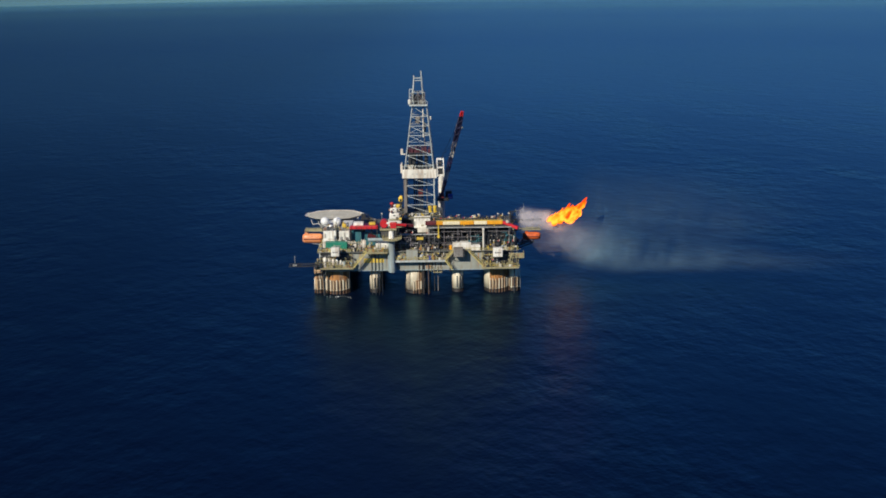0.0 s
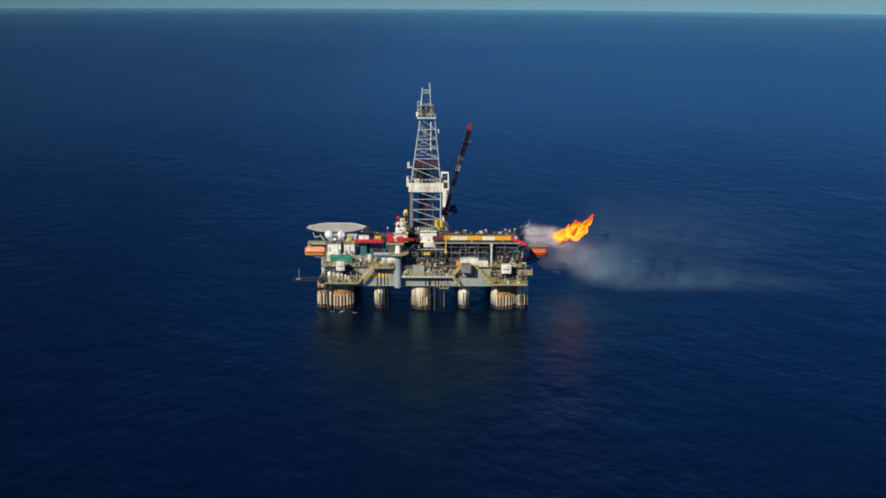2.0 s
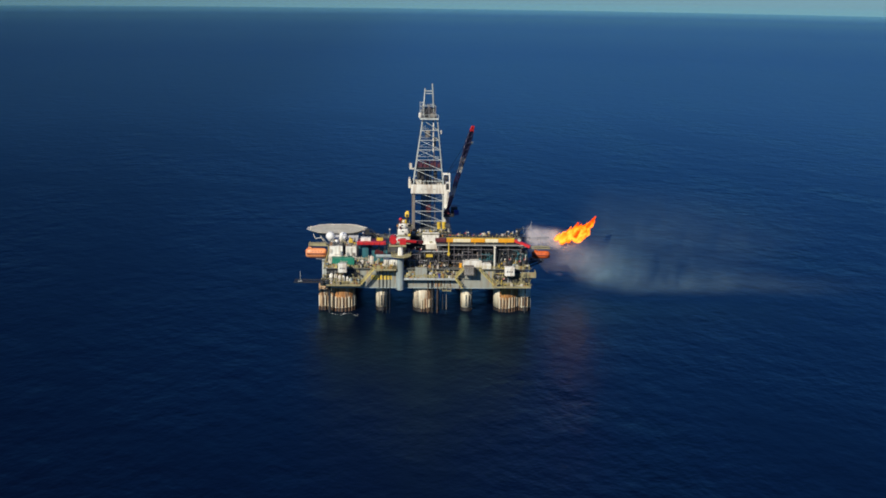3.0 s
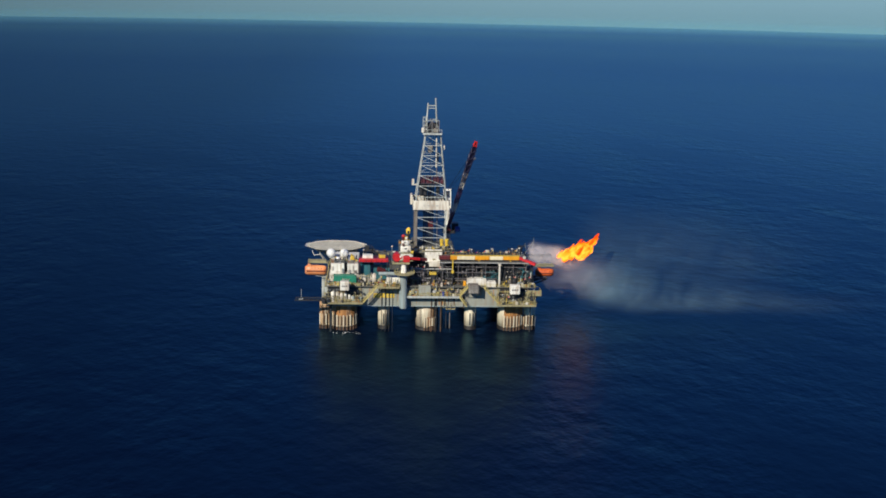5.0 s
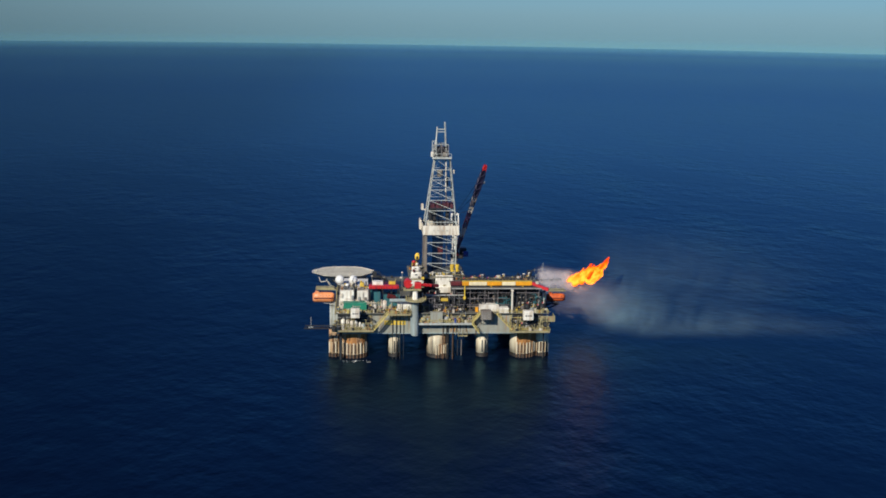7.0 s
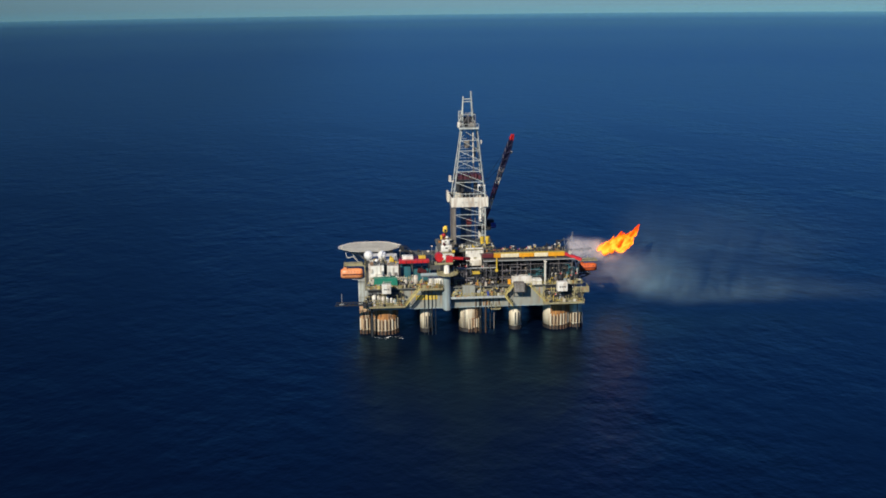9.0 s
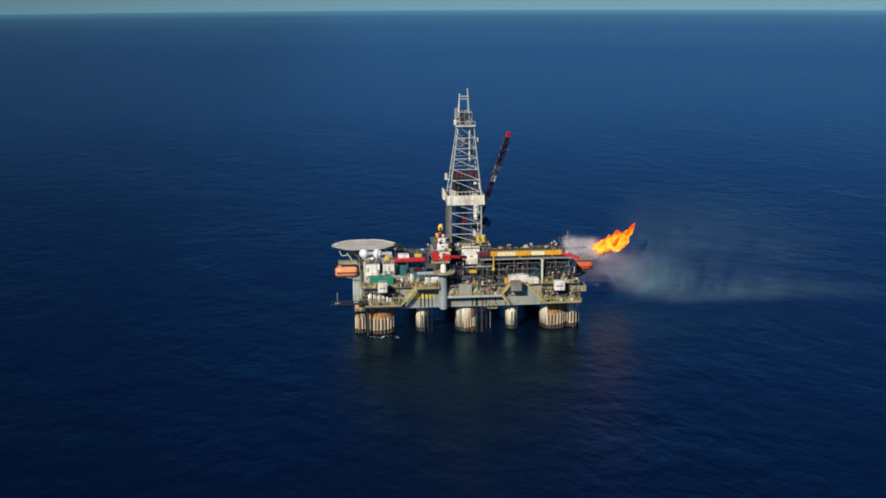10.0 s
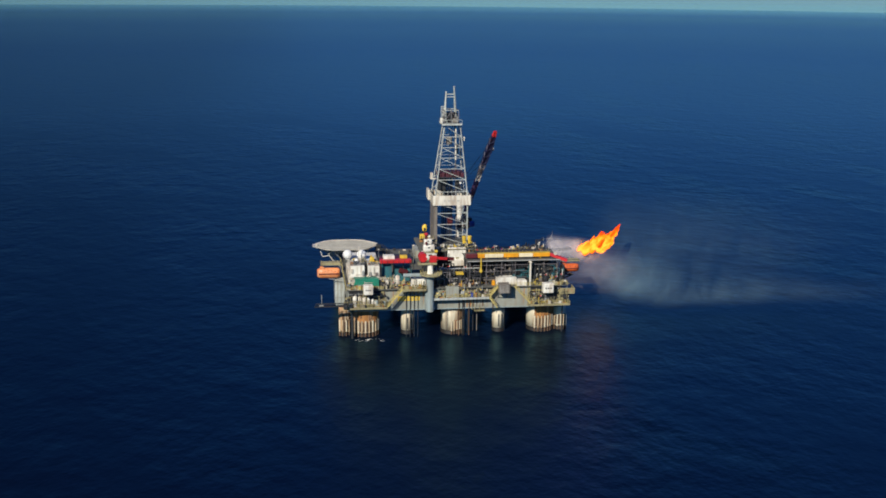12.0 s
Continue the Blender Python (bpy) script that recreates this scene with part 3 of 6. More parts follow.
def walkway(x0, x1, y0, y1, z, mat=None, edge=None, rails="f", label="grated steel walkway bracketed off the hull side"):
    t = thing("walkway", ((x0 + x1) / 2, (y0 + y1) / 2, z - 0.3), label, "walkway", "hull walkways")
    part("grating", made(box, x0, x1, y0, y1, z - 0.12, z, 0.02), mat or M_OLIVE, t)
    part("edge_beam", made(box, x0, x1, y0 - 0.12, y0 - 0.003, z - 0.7, z + 0.1), edge or M_OLIVE, t)
    n = max(2, int((x1 - x0) / 3.2))
    first = None
    for k in range(n):
        x = x0 + 0.3 + (x1 - x0 - 0.6) * k / (n - 1)
        first = first or part("bracket", made(beam, (x, y0, z - 0.25), (x, 0.0, z - 2.0 if z - 2 > HULL_B else HULL_B + 0.1), 0.16), mat or M_OLIVE, t)
        if k:
            again(first, PLACE[first.name] + Vector((x - x0 - 0.3, 0, 0)), t)
    if "f" in rails:
        railing((x0, y0 + 0.05, z), (x1, y0 + 0.05, z))
    return t


def stair(p0, p1, width=1.1, mat=None, label="yellow steel stairway down the hull side"):
    """Runs from the foot p0 to the head p1, its width along y."""
    mat = mat or M_RAIL
    p0, p1 = Vector(p0), Vector(p1)
    t = thing("stairway", p0, label, "stairs", "hull stairways")
    for dy in (0, width):
        o = Vector((0, dy, 0))
        part("stringer", made(beam, p0 + o, p1 + o, 0.14, 0.4), mat, t)
        part("handrail", made(beam, p0 + o + Vector((0, 0, 1.1)), p1 + o + Vector((0, 0, 1.1)), 0.12), mat, t)
        for k in range(5):
            q = p0 + o + (p1 - p0) * (k + 0.5) / 5
            part("baluster", made(beam, q, q + Vector((0, 0, 1.1)), 0.09), mat, t)
    n = int(abs(p1.z - p0.z) / 0.3)
    first = None
    for k in range(n):
        q = p0 + (p1 - p0) * (k + 0.5) / n
        if first is None:
            first = part("tread", made(box, q.x - 0.16, q.x + 0.16, q.y, q.y + width, q.z - 0.04, q.z), M_OLIVE, t)
        else:
            again(first, (q.x, q.y + width / 2, q.z - 0.04), t)
    return t


walkway(-40.5, -25.0, -3.8, 0.0, 12.3)
stair((-24.9, -4.0, 12.3), (-19.6, -4.0, 18.6))
walkway(-19.6, -11.3, -4.2, 0.0, 18.6)
for k in range(5):
    part("walkway_bracket", made(beam, (-18.9 + k * 1.7, -3.9, 18.3), (-18.9 + k * 1.7, -0.05, 16.0), 0.3, 0.5), M_OLIVE, hull)
walkway(-8.4, 11.4, -2.7, 0.0, 14.6, M_DECK, M_LATTICE, label="grey machinery platform bracketed off the hull side")
stair((14.2, -4.0, 11.0), (11.4, -4.0, 14.6))
stair((11.6, -2.6, 14.6), (14.6, -2.6, 18.2))
walkway(26.0, 40.5, -4.4, 0.0, 12.0)
stair((26.4, -3.2, 12.0), (20.6, -3.2, 18.2), label="olive steel stairway down the hull side")
railing((-39, -1.0, DECK), (-25, -1.0, DECK))
railing((14.8, -1.0, DECK), (40, -1.0, DECK))
railing((40.3, -1.0, DECK), (40.3, 58, DECK), gap=2.4)
railing((-39.3, -1.0, DECK), (-39.3, 58, DECK), gap=2.4)


# ---------------------------------------------------------------- derrick
def derrick():
    t = thing("drilling_derrick", (1.2, 28, 28), "tall grey steel lattice drilling derrick with white wind wall", "derrick")
    LEV = [28.2, 32.0, 36.0, 40.2, 44.0, 48.2, 52.6, 56.6, 60.6, 64.4, 68.3, 72.4]

    def corner(z):
        f = max(0.0, min(1.0, (z - 47.0) / (72.4 - 47.0)))
        x0, x1 = -4.9 + 3.55 * f, 6.95 - 2.5 * f
        y0, y1 = 22.2 + 3.0 * f, 33.4 - 2.9 * f
        return [Vector((x0, y0, z)), Vector((x1, y0, z)), Vector((x1, y1, z)), Vector((x0, y1, z))]

    for k in range(4):
        bm = bmesh.new()
        beam(bm, corner(28.0)[k], corner(47.0)[k], 0.46)
        beam(bm, corner(47.0)[k], corner(72.6)[k], 0.36)
        part("leg", bm, M_LATTICE, t)
    for i, z in enumerate(LEV):
        c = corner(z)
        for k in range(4):
            part("girt", made(beam, c[k], c[(k + 1) % 4], 0.24 if k == 0 else 0.15), M_LATTICE, t)
        if i + 1 < len(LEV) and i != 4:
            d = corner(LEV[i + 1])
            for k in range(4):
                part("brace", made(beam, d[k], c[(k + 1) % 4], 0.2 if k == 0 else 0.13), M_LATTICE, t)
    # wind wall round the middle, tall boards on all four sides
    z0, z1 = 43.3, 47.0
    x0, x1, y0, y1 = -6.0, 8.1, 21.2, 34.4
    for nm, b in (("front", (x0, x1, y0, y0 + 0.25)), ("back", (x0, x1, y1 - 0.25, y1)), ("left", (x0, x0 + 0.25, y0 + 0.26, y1 - 0.26)), ("right", (x1 - 0.25, x1, y0 + 0.26, y1 - 0.26))):
        wall = part("wind_wall", made(box, *b, z0, z1, 0.06), M_OFFWHITE, t, "cream wind wall board with faded lettering")
        if nm == "front":
            for x, w in ((-1.9, 0.5), (-0.5, 0.9), (1.5, 0.6), (3.0, 0.9)):
                part("letter_bar", made(box, x, x + w, y0 - 0.04, y0 + 0.003, 44.85, 45.3), M_FAINT, wall)
    part("wall_return", made(box, x0 - 1.0, x0 - 0.003, y0 + 7.5, y1 - 0.3, z0 + 0.6, z1 + 1.0, 0.45), M_OFFWHITE, t, "cream rounded return of the wind wall")
    for k in range(9):
        x = x0 + 1 + k * 1.5
        part("rim_post", made(beam, (x, y0 + 0.3, 47.0), (x, y0 + 0.3, 48.8), 0.12), M_LATTICE, t)
    # brown enclosed ladder and guide tower on one side
    part("side_cladding", made(box, -5.5, -4.25, 21.9, 33.6, 28.0, 43.2, 0.05), M_BROWN, t, "brown side cladding of the derrick")
    for k in range(6):
        part("cladding_rail", made(box, -5.58, -5.49, 21.9, 33.6, 29.5 + k * 2.4, 29.7 + k * 2.4), M_DIMGREY, t)
    # pipe fingerboard
    for k in range(7):
        x = -3.8 + k * 1.4
        part("fingerboard_finger", made(box, x, x + (1.0 if k % 2 else 1.25), 23.9, 30.8, 53.3, 54.9 + 0.35 * (k % 3), 0.08), M_OXIDE, t)
    part("fingerboard_frame", made(box, -3.9, 5.6, 23.7, 24.0, 53.1, 53.5, 0.05), M_DARK, t)
    part("monkey_board", made(box, -6.6, -4.6, 24.5, 27.5, 52.6, 53.0, 0.05), M_OFFWHITE, t)
    part("monkey_board_screen", made(box, -6.6, -5.6, 24.5, 26.0, 53.0, 55.0, 0.15), M_OFFWHITE, t)
    for k in range(10):
        x = -1.6 + (k % 5) * 0.85 + (0.3 if k > 4 else 0)
        y = 30.2 - 1.5 * (k // 5)
        part("drill_pipe_stand", made(cyl, (x, y, 28.0), (x + 0.1, y, 53.4 + (k * 5 % 4) * 0.7), 0.15, None, 8), M_DARK, t)
    # dark block added for the dark mass inside the lattice
    part("belly_shade", made(box, -3.6, -0.4, 26.0, 29.0, 48.0, 52.4, 0.4), M_DARK, t, "dark block inside the derrick's middle bays")
    part("tackle_block", made(box, -0.4, 1.6, 27.0, 28.6, 65.2, 68.0, 0.3), M_BROWN, t, "brown tackle hung in the upper bays")
    part("tackle_block", made(box, 3.0, 4.0, 26.8, 28.0, 61.6, 65.4, 0.3), M_BROWN, t)
    part("side_lamp", made(box, 5.6, 6.2, 25.6, 26.4, 66.6, 68.2, 0.12), M_OFFWHITE, t)
    part("dolly", made(box, 3.1, 4.6, 26.6, 28.4, 48.6, 51.6, 0.3), M_DARK, t)
    part("travelling_block", made(box, 0.2, 2.3, 27.0, 28.6, 34.5, 37.4, 0.3), M_DKRED, t)
    for dx in (-0.5, 0.5):
        part("hoist_line", made(cyl, (1.25 + dx, 27.8, 38.0), (1.25 + dx, 27.8, 73.0), 0.09, None, 6), M_DARK, t)
    part("top_drive_rail", made(beam, (4.0, 29.0, 29.0), (2.9, 28.4, 72.0), 0.34), M_DIMGREY, t)
    part("standpipe", made(cyl, (2.9, 25.7, 59.5), (2.9, 25.9, 71.5), 0.3, None, 8), M_OFFWHITE, t)
    # crown
    part("crown_floor", made(box, -2.6, 4.9, 23.6, 32.2, 72.6, 73.2, 0.05), M_LATTICE, t)
    part("sheave_house", made(box, -0.9, 3.6, 26.6, 29.4, 73.2, 77.0, 0.3), M_DARK, t, "dark crown block housing")
    for k in range(6):
        x = -0.8 + k * 0.75
        part("crown_sheave", made(cyl, (x, 27.8, 74.9), (x + 0.3, 27.8, 74.9), 1.5, None, 18), M_DARK, t, "dark crown sheave")
    for x in (-1.6, 1.0, 3.7):
        for y in (25.0, 30.4):
            part("crown_frame_post", made(beam, (x, y, 73.2), (x, y, 78.0), 0.26), M_DIMGREY, t)
        part("crown_frame_beam", made(beam, (x, 25.0, 77.9), (x, 30.4, 77.9), 0.24), M_DIMGREY, t)
    for y in (25.0, 30.4):
        part("crown_frame_beam", made(beam, (-1.6, y, 78.0), (3.7, y, 78.0), 0.26), M_LATTICE, t)
        part("crown_frame_brace", made(beam, (-1.6, y, 73.4), (1.0, y, 77.9), 0.2), M_DIMGREY, t)
        part("crown_frame_brace", made(beam, (3.7, y, 73.4), (1.0, y, 77.9), 0.2), M_DIMGREY, t)
    part("crown_motor", made(box, 1.6, 3.4, 25.4, 27.0, 73.2, 75.0, 0.2), M_BROWN, t)
    for x in (-2.5, -1.0):
        for y in (24.8, 27.4):
            part("cage_post", made(beam, (x, y, 73.2), (x, y, 79.2), 0.16), M_LATTICE, t)
    for z in (76.0, 77.6, 79.2):
        for y in (24.8, 27.4):
            part("cage_rail", made(beam, (-2.5, y, z), (-1.0, y, z), 0.16), M_LATTICE, t)
    part("cage_floor", made(box, -2.6, -0.9, 24.7, 27.5, 75.9, 76.1), M_LATTICE, t)
    part("crown_box", made(box, -3.1, -1.9, 24.4, 26.5, 73.2, 75.2, 0.3), M_OFFWHITE, t)
    for x, top in ((-0.55, 84.6), (2.3, 86.5)):
        s = -1 if x < 1 else 1
        for y in (26.2, 29.8):
            part("gin_pole_leg", made(beam, (x + s * 0.75, y, 73.2), (x, 28, top), 0.4), M_LATTICE, t)
            part("gin_pole_brace", made(beam, (x + s * 1.7, y, 73.2), (x + s * 0.4, 28, 79.4), 0.3), M_LATTICE, t)
    for z, w in ((82.6, 0.3), (83.6, 0.4)):
        part("gin_pole_beam", made(beam, (-0.9, 28, z), (2.7, 28, z), w), M_LATTICE, t)
    for x in (-2.5, -0.7, 1.2, 3.0, 4.8):
        part("crown_post", made(beam, (x, 23.7, 73.2), (x, 23.7, 74.6), 0.14), M_LATTICE, t)
    part("crown_rail", made(beam, (-2.5, 23.7, 74.6), (4.8, 23.7, 74.6), 0.14), M_LATTICE, t)
    return t


derrick()


def drill_floor():
    t = thing("drill_floor", (1, 27, DECK), "raised drill floor substructure with white clad fronts", "drill floor", kind="structure")
    part("floor_slab", made(box, -11.5, 10.5, 15.5, 36.5, 27.2, 27.98, 0.1), M_DECK, t)
    for x in (-8.5, -2, 4, 9.5):
        for y in (16.5, 27, 35.5):
            part("leg", made(beam, (x, y, DECK), (x, y, 27.2), 0.9), M_DARK, t)
    for x0, x1 in ((-8.5, -2), (-2, 4), (4, 9.5)):
        part("brace", made(beam, (x0, 16.4, DECK + 0.3), (x1, 16.4, 27.0), 0.4), M_DARK, t)
    # near-black sheet puts the shade behind the legs into colour
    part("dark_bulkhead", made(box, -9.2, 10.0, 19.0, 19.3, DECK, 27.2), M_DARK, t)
    part("white_front_cladding", made(box, -1.3, 5.5, 13.6, 15.4, 24.0, 28.9, 0.35), M_WHITE, t, "white clad drill floor front")
    part("lower_white_cladding", made(box, 0.1, 4.6, 12.6, 13.59, 22.4, 24.6, 0.2), M_OFFWHITE, t)
    for x0, x1, z0, z1, m in ((3.7, 4.4, 26.6, 28.0, M_OFFWHITE), (-1.2, -0.8, 25.2, 27.0, M_STEEL), (0.4, 1.0, 27.4, 28.2, M_OFFWHITE), (1.6, 2.8, 25.0, 25.5, M_OLIVE)):
        part("cladding_hatch", made(box, x0, x1, 13.48, 13.603, z0, z1, 0.04), m, t)
    part("guard_frame", made(beam, (-2.4, 13.3, 28.6), (5.1, 13.3, 28.6), 0.3), M_OLIVE, t)
    part("ramp_leg", made(beam, (-0.4, 13, DECK), (-0.4, 13, 22.6), 0.4), M_DARK, t)
    part("ramp_leg", made(beam, (3.2, 13, DECK), (3.2, 13, 22.6), 0.4), M_DARK, t)


drill_floor()


# ---------------------------------------------------------------- helideck
def helideck():
    cx, cy, z = -37.2, 47.2, 23.0
    rx, ry = 12.0, 9.0
    t = thing("helideck", (cx, cy, DECK), "pale grey octagonal helideck on steel struts over the platform corner", "helideck")
    pts = [(rx * math.cos(radians(a)), ry * math.sin(radians(a))) for a in (12, 52, 90 - 20, 90 + 20, 128, 168, 192, 232, 250, 290, 308, 348)]

    def slab(z0, z1, s, s2=None):
        bm = bmesh.new()
        lo = [bm.verts.new((cx + x * s, cy + y * s, z0)) for x, y in pts]
        hi = [bm.verts.new((cx + x * (s2 or s), cy + y * (s2 or s), z1)) for x, y in pts]
        bm.faces.new(lo)
        bm.faces.new(hi)
        for k in range(len(pts)):
            j = (k + 1) % len(pts)
            bm.faces.new((lo[k], lo[j], hi[j], hi[k]))
        return bm

    deck = part("landing_deck", slab(z - 0.35, z, 1.0), M_HELI, t, "pale worn landing surface")
    part("under_frame", slab(z - 1.2, z - 0.352, 0.86, 0.96), M_STEEL, t)
    # perimeter safety net on outriggers
    for k in range(len(pts)):
        a, b = pts[k], pts[(k + 1) % len(pts)]
        bm = bmesh.new()
        v = [bm.verts.new((cx + p[0] * s, cy + p[1] * s, zz)) for p in (a, b) for s, zz in ((1.005, z - 0.15), (1.085, z + 0.1), (1.085, z + 0.18), (1.005, z - 0.07))]
        for q in ((0, 1, 5, 4), (1, 2, 6, 5), (2, 3, 7, 6), (3, 0, 4, 7), (0, 3, 2, 1), (4, 5, 6, 7)):
            bm.faces.new([v[i] for i in q])
        part("safety_net", bm, M_OFFWHITE, t)
    # painted circle, raised by a few millimetres
    bm = bmesh.new()
    n = 40
    ring = [[bm.verts.new((cx + r * math.cos(2 * math.pi * k / n), cy + r * 0.82 * math.sin(2 * math.pi * k / n), z + 0.006)) for k in range(n)] for r in (6.2, 5.6)]
    for k in range(n):
        j = (k + 1) % n
        bm.faces.new((ring[0][k], ring[0][j], ring[1][j], ring[1][k]))
    part("landing_circle", bm, M_CIRCLE, deck)
    for x, y, fx, fy in ((-46, 46, -38.8, 46), (-46, 52, -38.8, 52), (-42, 41, -38.6, 44), (-33, 41, -33, 41), (-28, 45, -30, 45), (-33, 55, -33, 55), (-40, 56, -38.6, 55), (-28, 52, -30, 52)):
        part("strut", made(cyl, (fx, fy, DECK), (x, y, z - 0.9), 0.28, None, 8), M_STEEL, t)
    for y in (46, 52):
        part("strut", made(cyl, (-38.7, y, 14.0), (-46, y, z - 0.9), 0.24, None, 8), M_STEEL, t)
        part("tie", made(cyl, (-38.7, y, 19.6), (-46.5, y, z - 1.0), 0.18, None, 8), M_STEEL, t)
    for p, q in (((-46.9, 42.6, z - 1.1), (-46.2, 42.6, z - 3.2)), ((-46.2, 42.6, z - 3.2), (-43.6, 42.6, z - 2.8)), ((-43.6, 42.6, z - 2.8), (-41.4, 42.4, z - 6.2)), ((-43.6, 42.6, z - 2.8), (-43.8, 42.6, z - 1.0))):
        part("bracket_bar", made(beam, p, q, 0.24), M_OFFWHITE, t)
    for x, y in ((-48.4, 46.5), (-26.0, 46.0)):
        part("net_post", made(beam, (x, y, z - 0.1), (x, y, z + 1.3), 0.25), M_OFFWHITE, t)
    # access stair head beside the deck, dark
    part("access_landing", made(box, -25.4, -22.2, 44.0, 49.0, z - 1.8, z - 0.9, 0.05), M_DARK, t)
    for dy in (44.4, 46.0):
        part("access_stair", made(beam, (-22.6, dy, z - 0.9), (-18.2, dy, DECK), 0.25, 0.5), M_DARK, t)
        part("stair_rail", made(beam, (-25.4, dy, z + 0.6), (-22.6, dy, z + 0.4), 0.12), M_DARK, t)
        part("stair_rail", made(beam, (-22.6, dy, z + 0.4), (-18.2, dy, DECK + 1.1), 0.12), M_DARK, t)
    part("windsock_box", made(box, -25.2, -23.4, 44.2, 46.0, z - 0.9, z + 0.5, 0.1), M_DARK, t)
    for x in (-25.2, -22.4):
        part("landing_leg", made(beam, (x, 46, DECK), (x, 46, z - 1.8), 0.3), M_DARK, t)


helideck()


# ---------------------------------------------------------------- accommodation
def window(x, y, z, w, h, parent):
    f = part("window", made(box, x - w / 2 - 0.08, x + w / 2 + 0.08, y - 0.06, y + 0.02, z - h / 2 - 0.08, z + h / 2 + 0.08), M_STEEL, parent)
    part("pane", made(box, x - w / 2, x + w / 2, y - 0.075, y - 0.05, z - h / 2, z + h / 2), M_GLASS, f)


def accommodation():
    t = thing("accommodation_block", (-32.5, 15, DECK), "white steel accommodation block with small windows on the deck", "building")
    low = part("lower_storey", made(box, -38.0, -26.9, 6.0, 26.0, DECK, 21.3, 0.12), M_OFFWHITE, t)
    up = part("upper_storey", made(box, -37.5, -32.4, 5.0, 26.0, 21.304, 25.2, 0.15), M_WHITE, t)
    up2 = part("upper_storey", made(box, -31.2, -27.0, 5.4, 26.0, 21.304, 25.0, 0.15), M_WHITE, t)
    part("recess_wall", made(box, -32.398, -31.202, 8.0, 25.5, 21.304, 24.6), M_DARK, t)
    part("wall_seam", made(box, -35.0, -34.9, 4.94, 5.003, 22.4, 25.0), M_OFFWHITE, up)
    for x0, x1, z0, z1, m in ((-37.2, -36.5, 22.6, 24.2, M_OFFWHITE), (-33.4, -32.7, 21.6, 23.4, M_STEEL)):
        part("wall_locker", made(box, x0, x1, 4.6, 5.01, z0, z1, 0.08), m, up)
    for x0, x1, z0, z1, m in ((-30.9, -29.9, 21.6, 22.8, M_STEEL), (-28.6, -27.6, 21.5, 22.6, M_BROWN), (-29.4, -28.9, 22.2, 24.6, M_OFFWHITE)):
        part("wall_locker", made(box, x0, x1, 5.0, 5.41, z0, z1, 0.08), m, up2)
    for x in (-37.2, -35.4, -33.6, -31.8):
        window(x, 6.0, 19.6, 0.32, 0.4, low)
    part("canopy", made(box, -37.6, -32.2, 4.2, 4.99, 21.0, 21.35, 0.05), M_OFFWHITE, t)
    bars = part("name_board", made(box, -35.6, -32.8, 4.85, 4.99, 21.75, 22.25), M_OFFWHITE, t)
    for k in range(5):
        part("letter_bar", made(box, -35.4 + k * 0.5, -35.05 + k * 0.5, 4.81, 4.852, 21.85, 22.15), M_FAINT, bars)
    part("roof_duct", made(box, -30.2, -28.6, 9.0, 11.0, 25.0, 27.2, 0.3), M_YELLOW, t, "yellow roof hoist housing")
    part("roof_duct", made(cyl, (-29.7, 10, 26.6), (-29.7, 10, 27.8), 0.3, None, 10), M_YELLOW, t)
    part("roof_locker", made(box, -36.9, -34.6, 7.0, 8.4, 25.2, 26.0, 0.1), M_OFFWHITE, t)
    part("roof_locker", made(box, -31.0, -29.0, 6.4, 7.6, 25.0, 25.8, 0.1), M_BROWN, t)


accommodation()
for a, b in (((-37.4, 5.2, 25.2), (-32.5, 5.2, 25.2)), ((-31.1, 5.6, 25.0), (-27.1, 5.6, 25.0)), ((-37.4, 5.3, 25.2), (-37.4, 25.8, 25.2))):
    railing(a, b, M_STEEL, label="grey pipe handrail round the roof edge")


def radome(x, y, z0, r, label):
    t = thing("radome", (x, y, z0), label, "radome", "roof radomes")
    part("pedestal", made(cyl, (x, y, z0), (x, y, z0 + r * 0.5), r * 0.55, r * 0.5, 16), M_STEEL, t)
    part("dome", made(ball, (x, y, z0 + r * 1.02), r, 4), M_RADOME, t, smooth=True)


radome(-37.9, 15.5, 25.2, 1.75, "large white spherical radome on the white roof")
radome(-32.8, 15.5, 25.2, 1.7, "large white spherical radome on the white roof")
radome(-35.0, 10.0, 25.2, 0.8, "small white radome between two large ones")


def antenna_mast(x, y, z0, h, label):
    t = thing("antenna_mast", (x, y, z0), label, "antenna", "antenna masts")
    part("pole", made(cyl, (x, y, z0), (x, y, z0 + h), 0.16, 0.1, 8), M_OFFWHITE, t)
    for f, w in ((0.7, 0.9), (0.9, 0.6)):
        part("crossarm", made(beam, (x - w, y, z0 + h * f), (x + w, y, z0 + h * f), 0.1), M_OFFWHITE, t)


antenna_mast(-34.0, 12.0, 25.2, 5.6, "white pole mast with short crossarms on the roof")


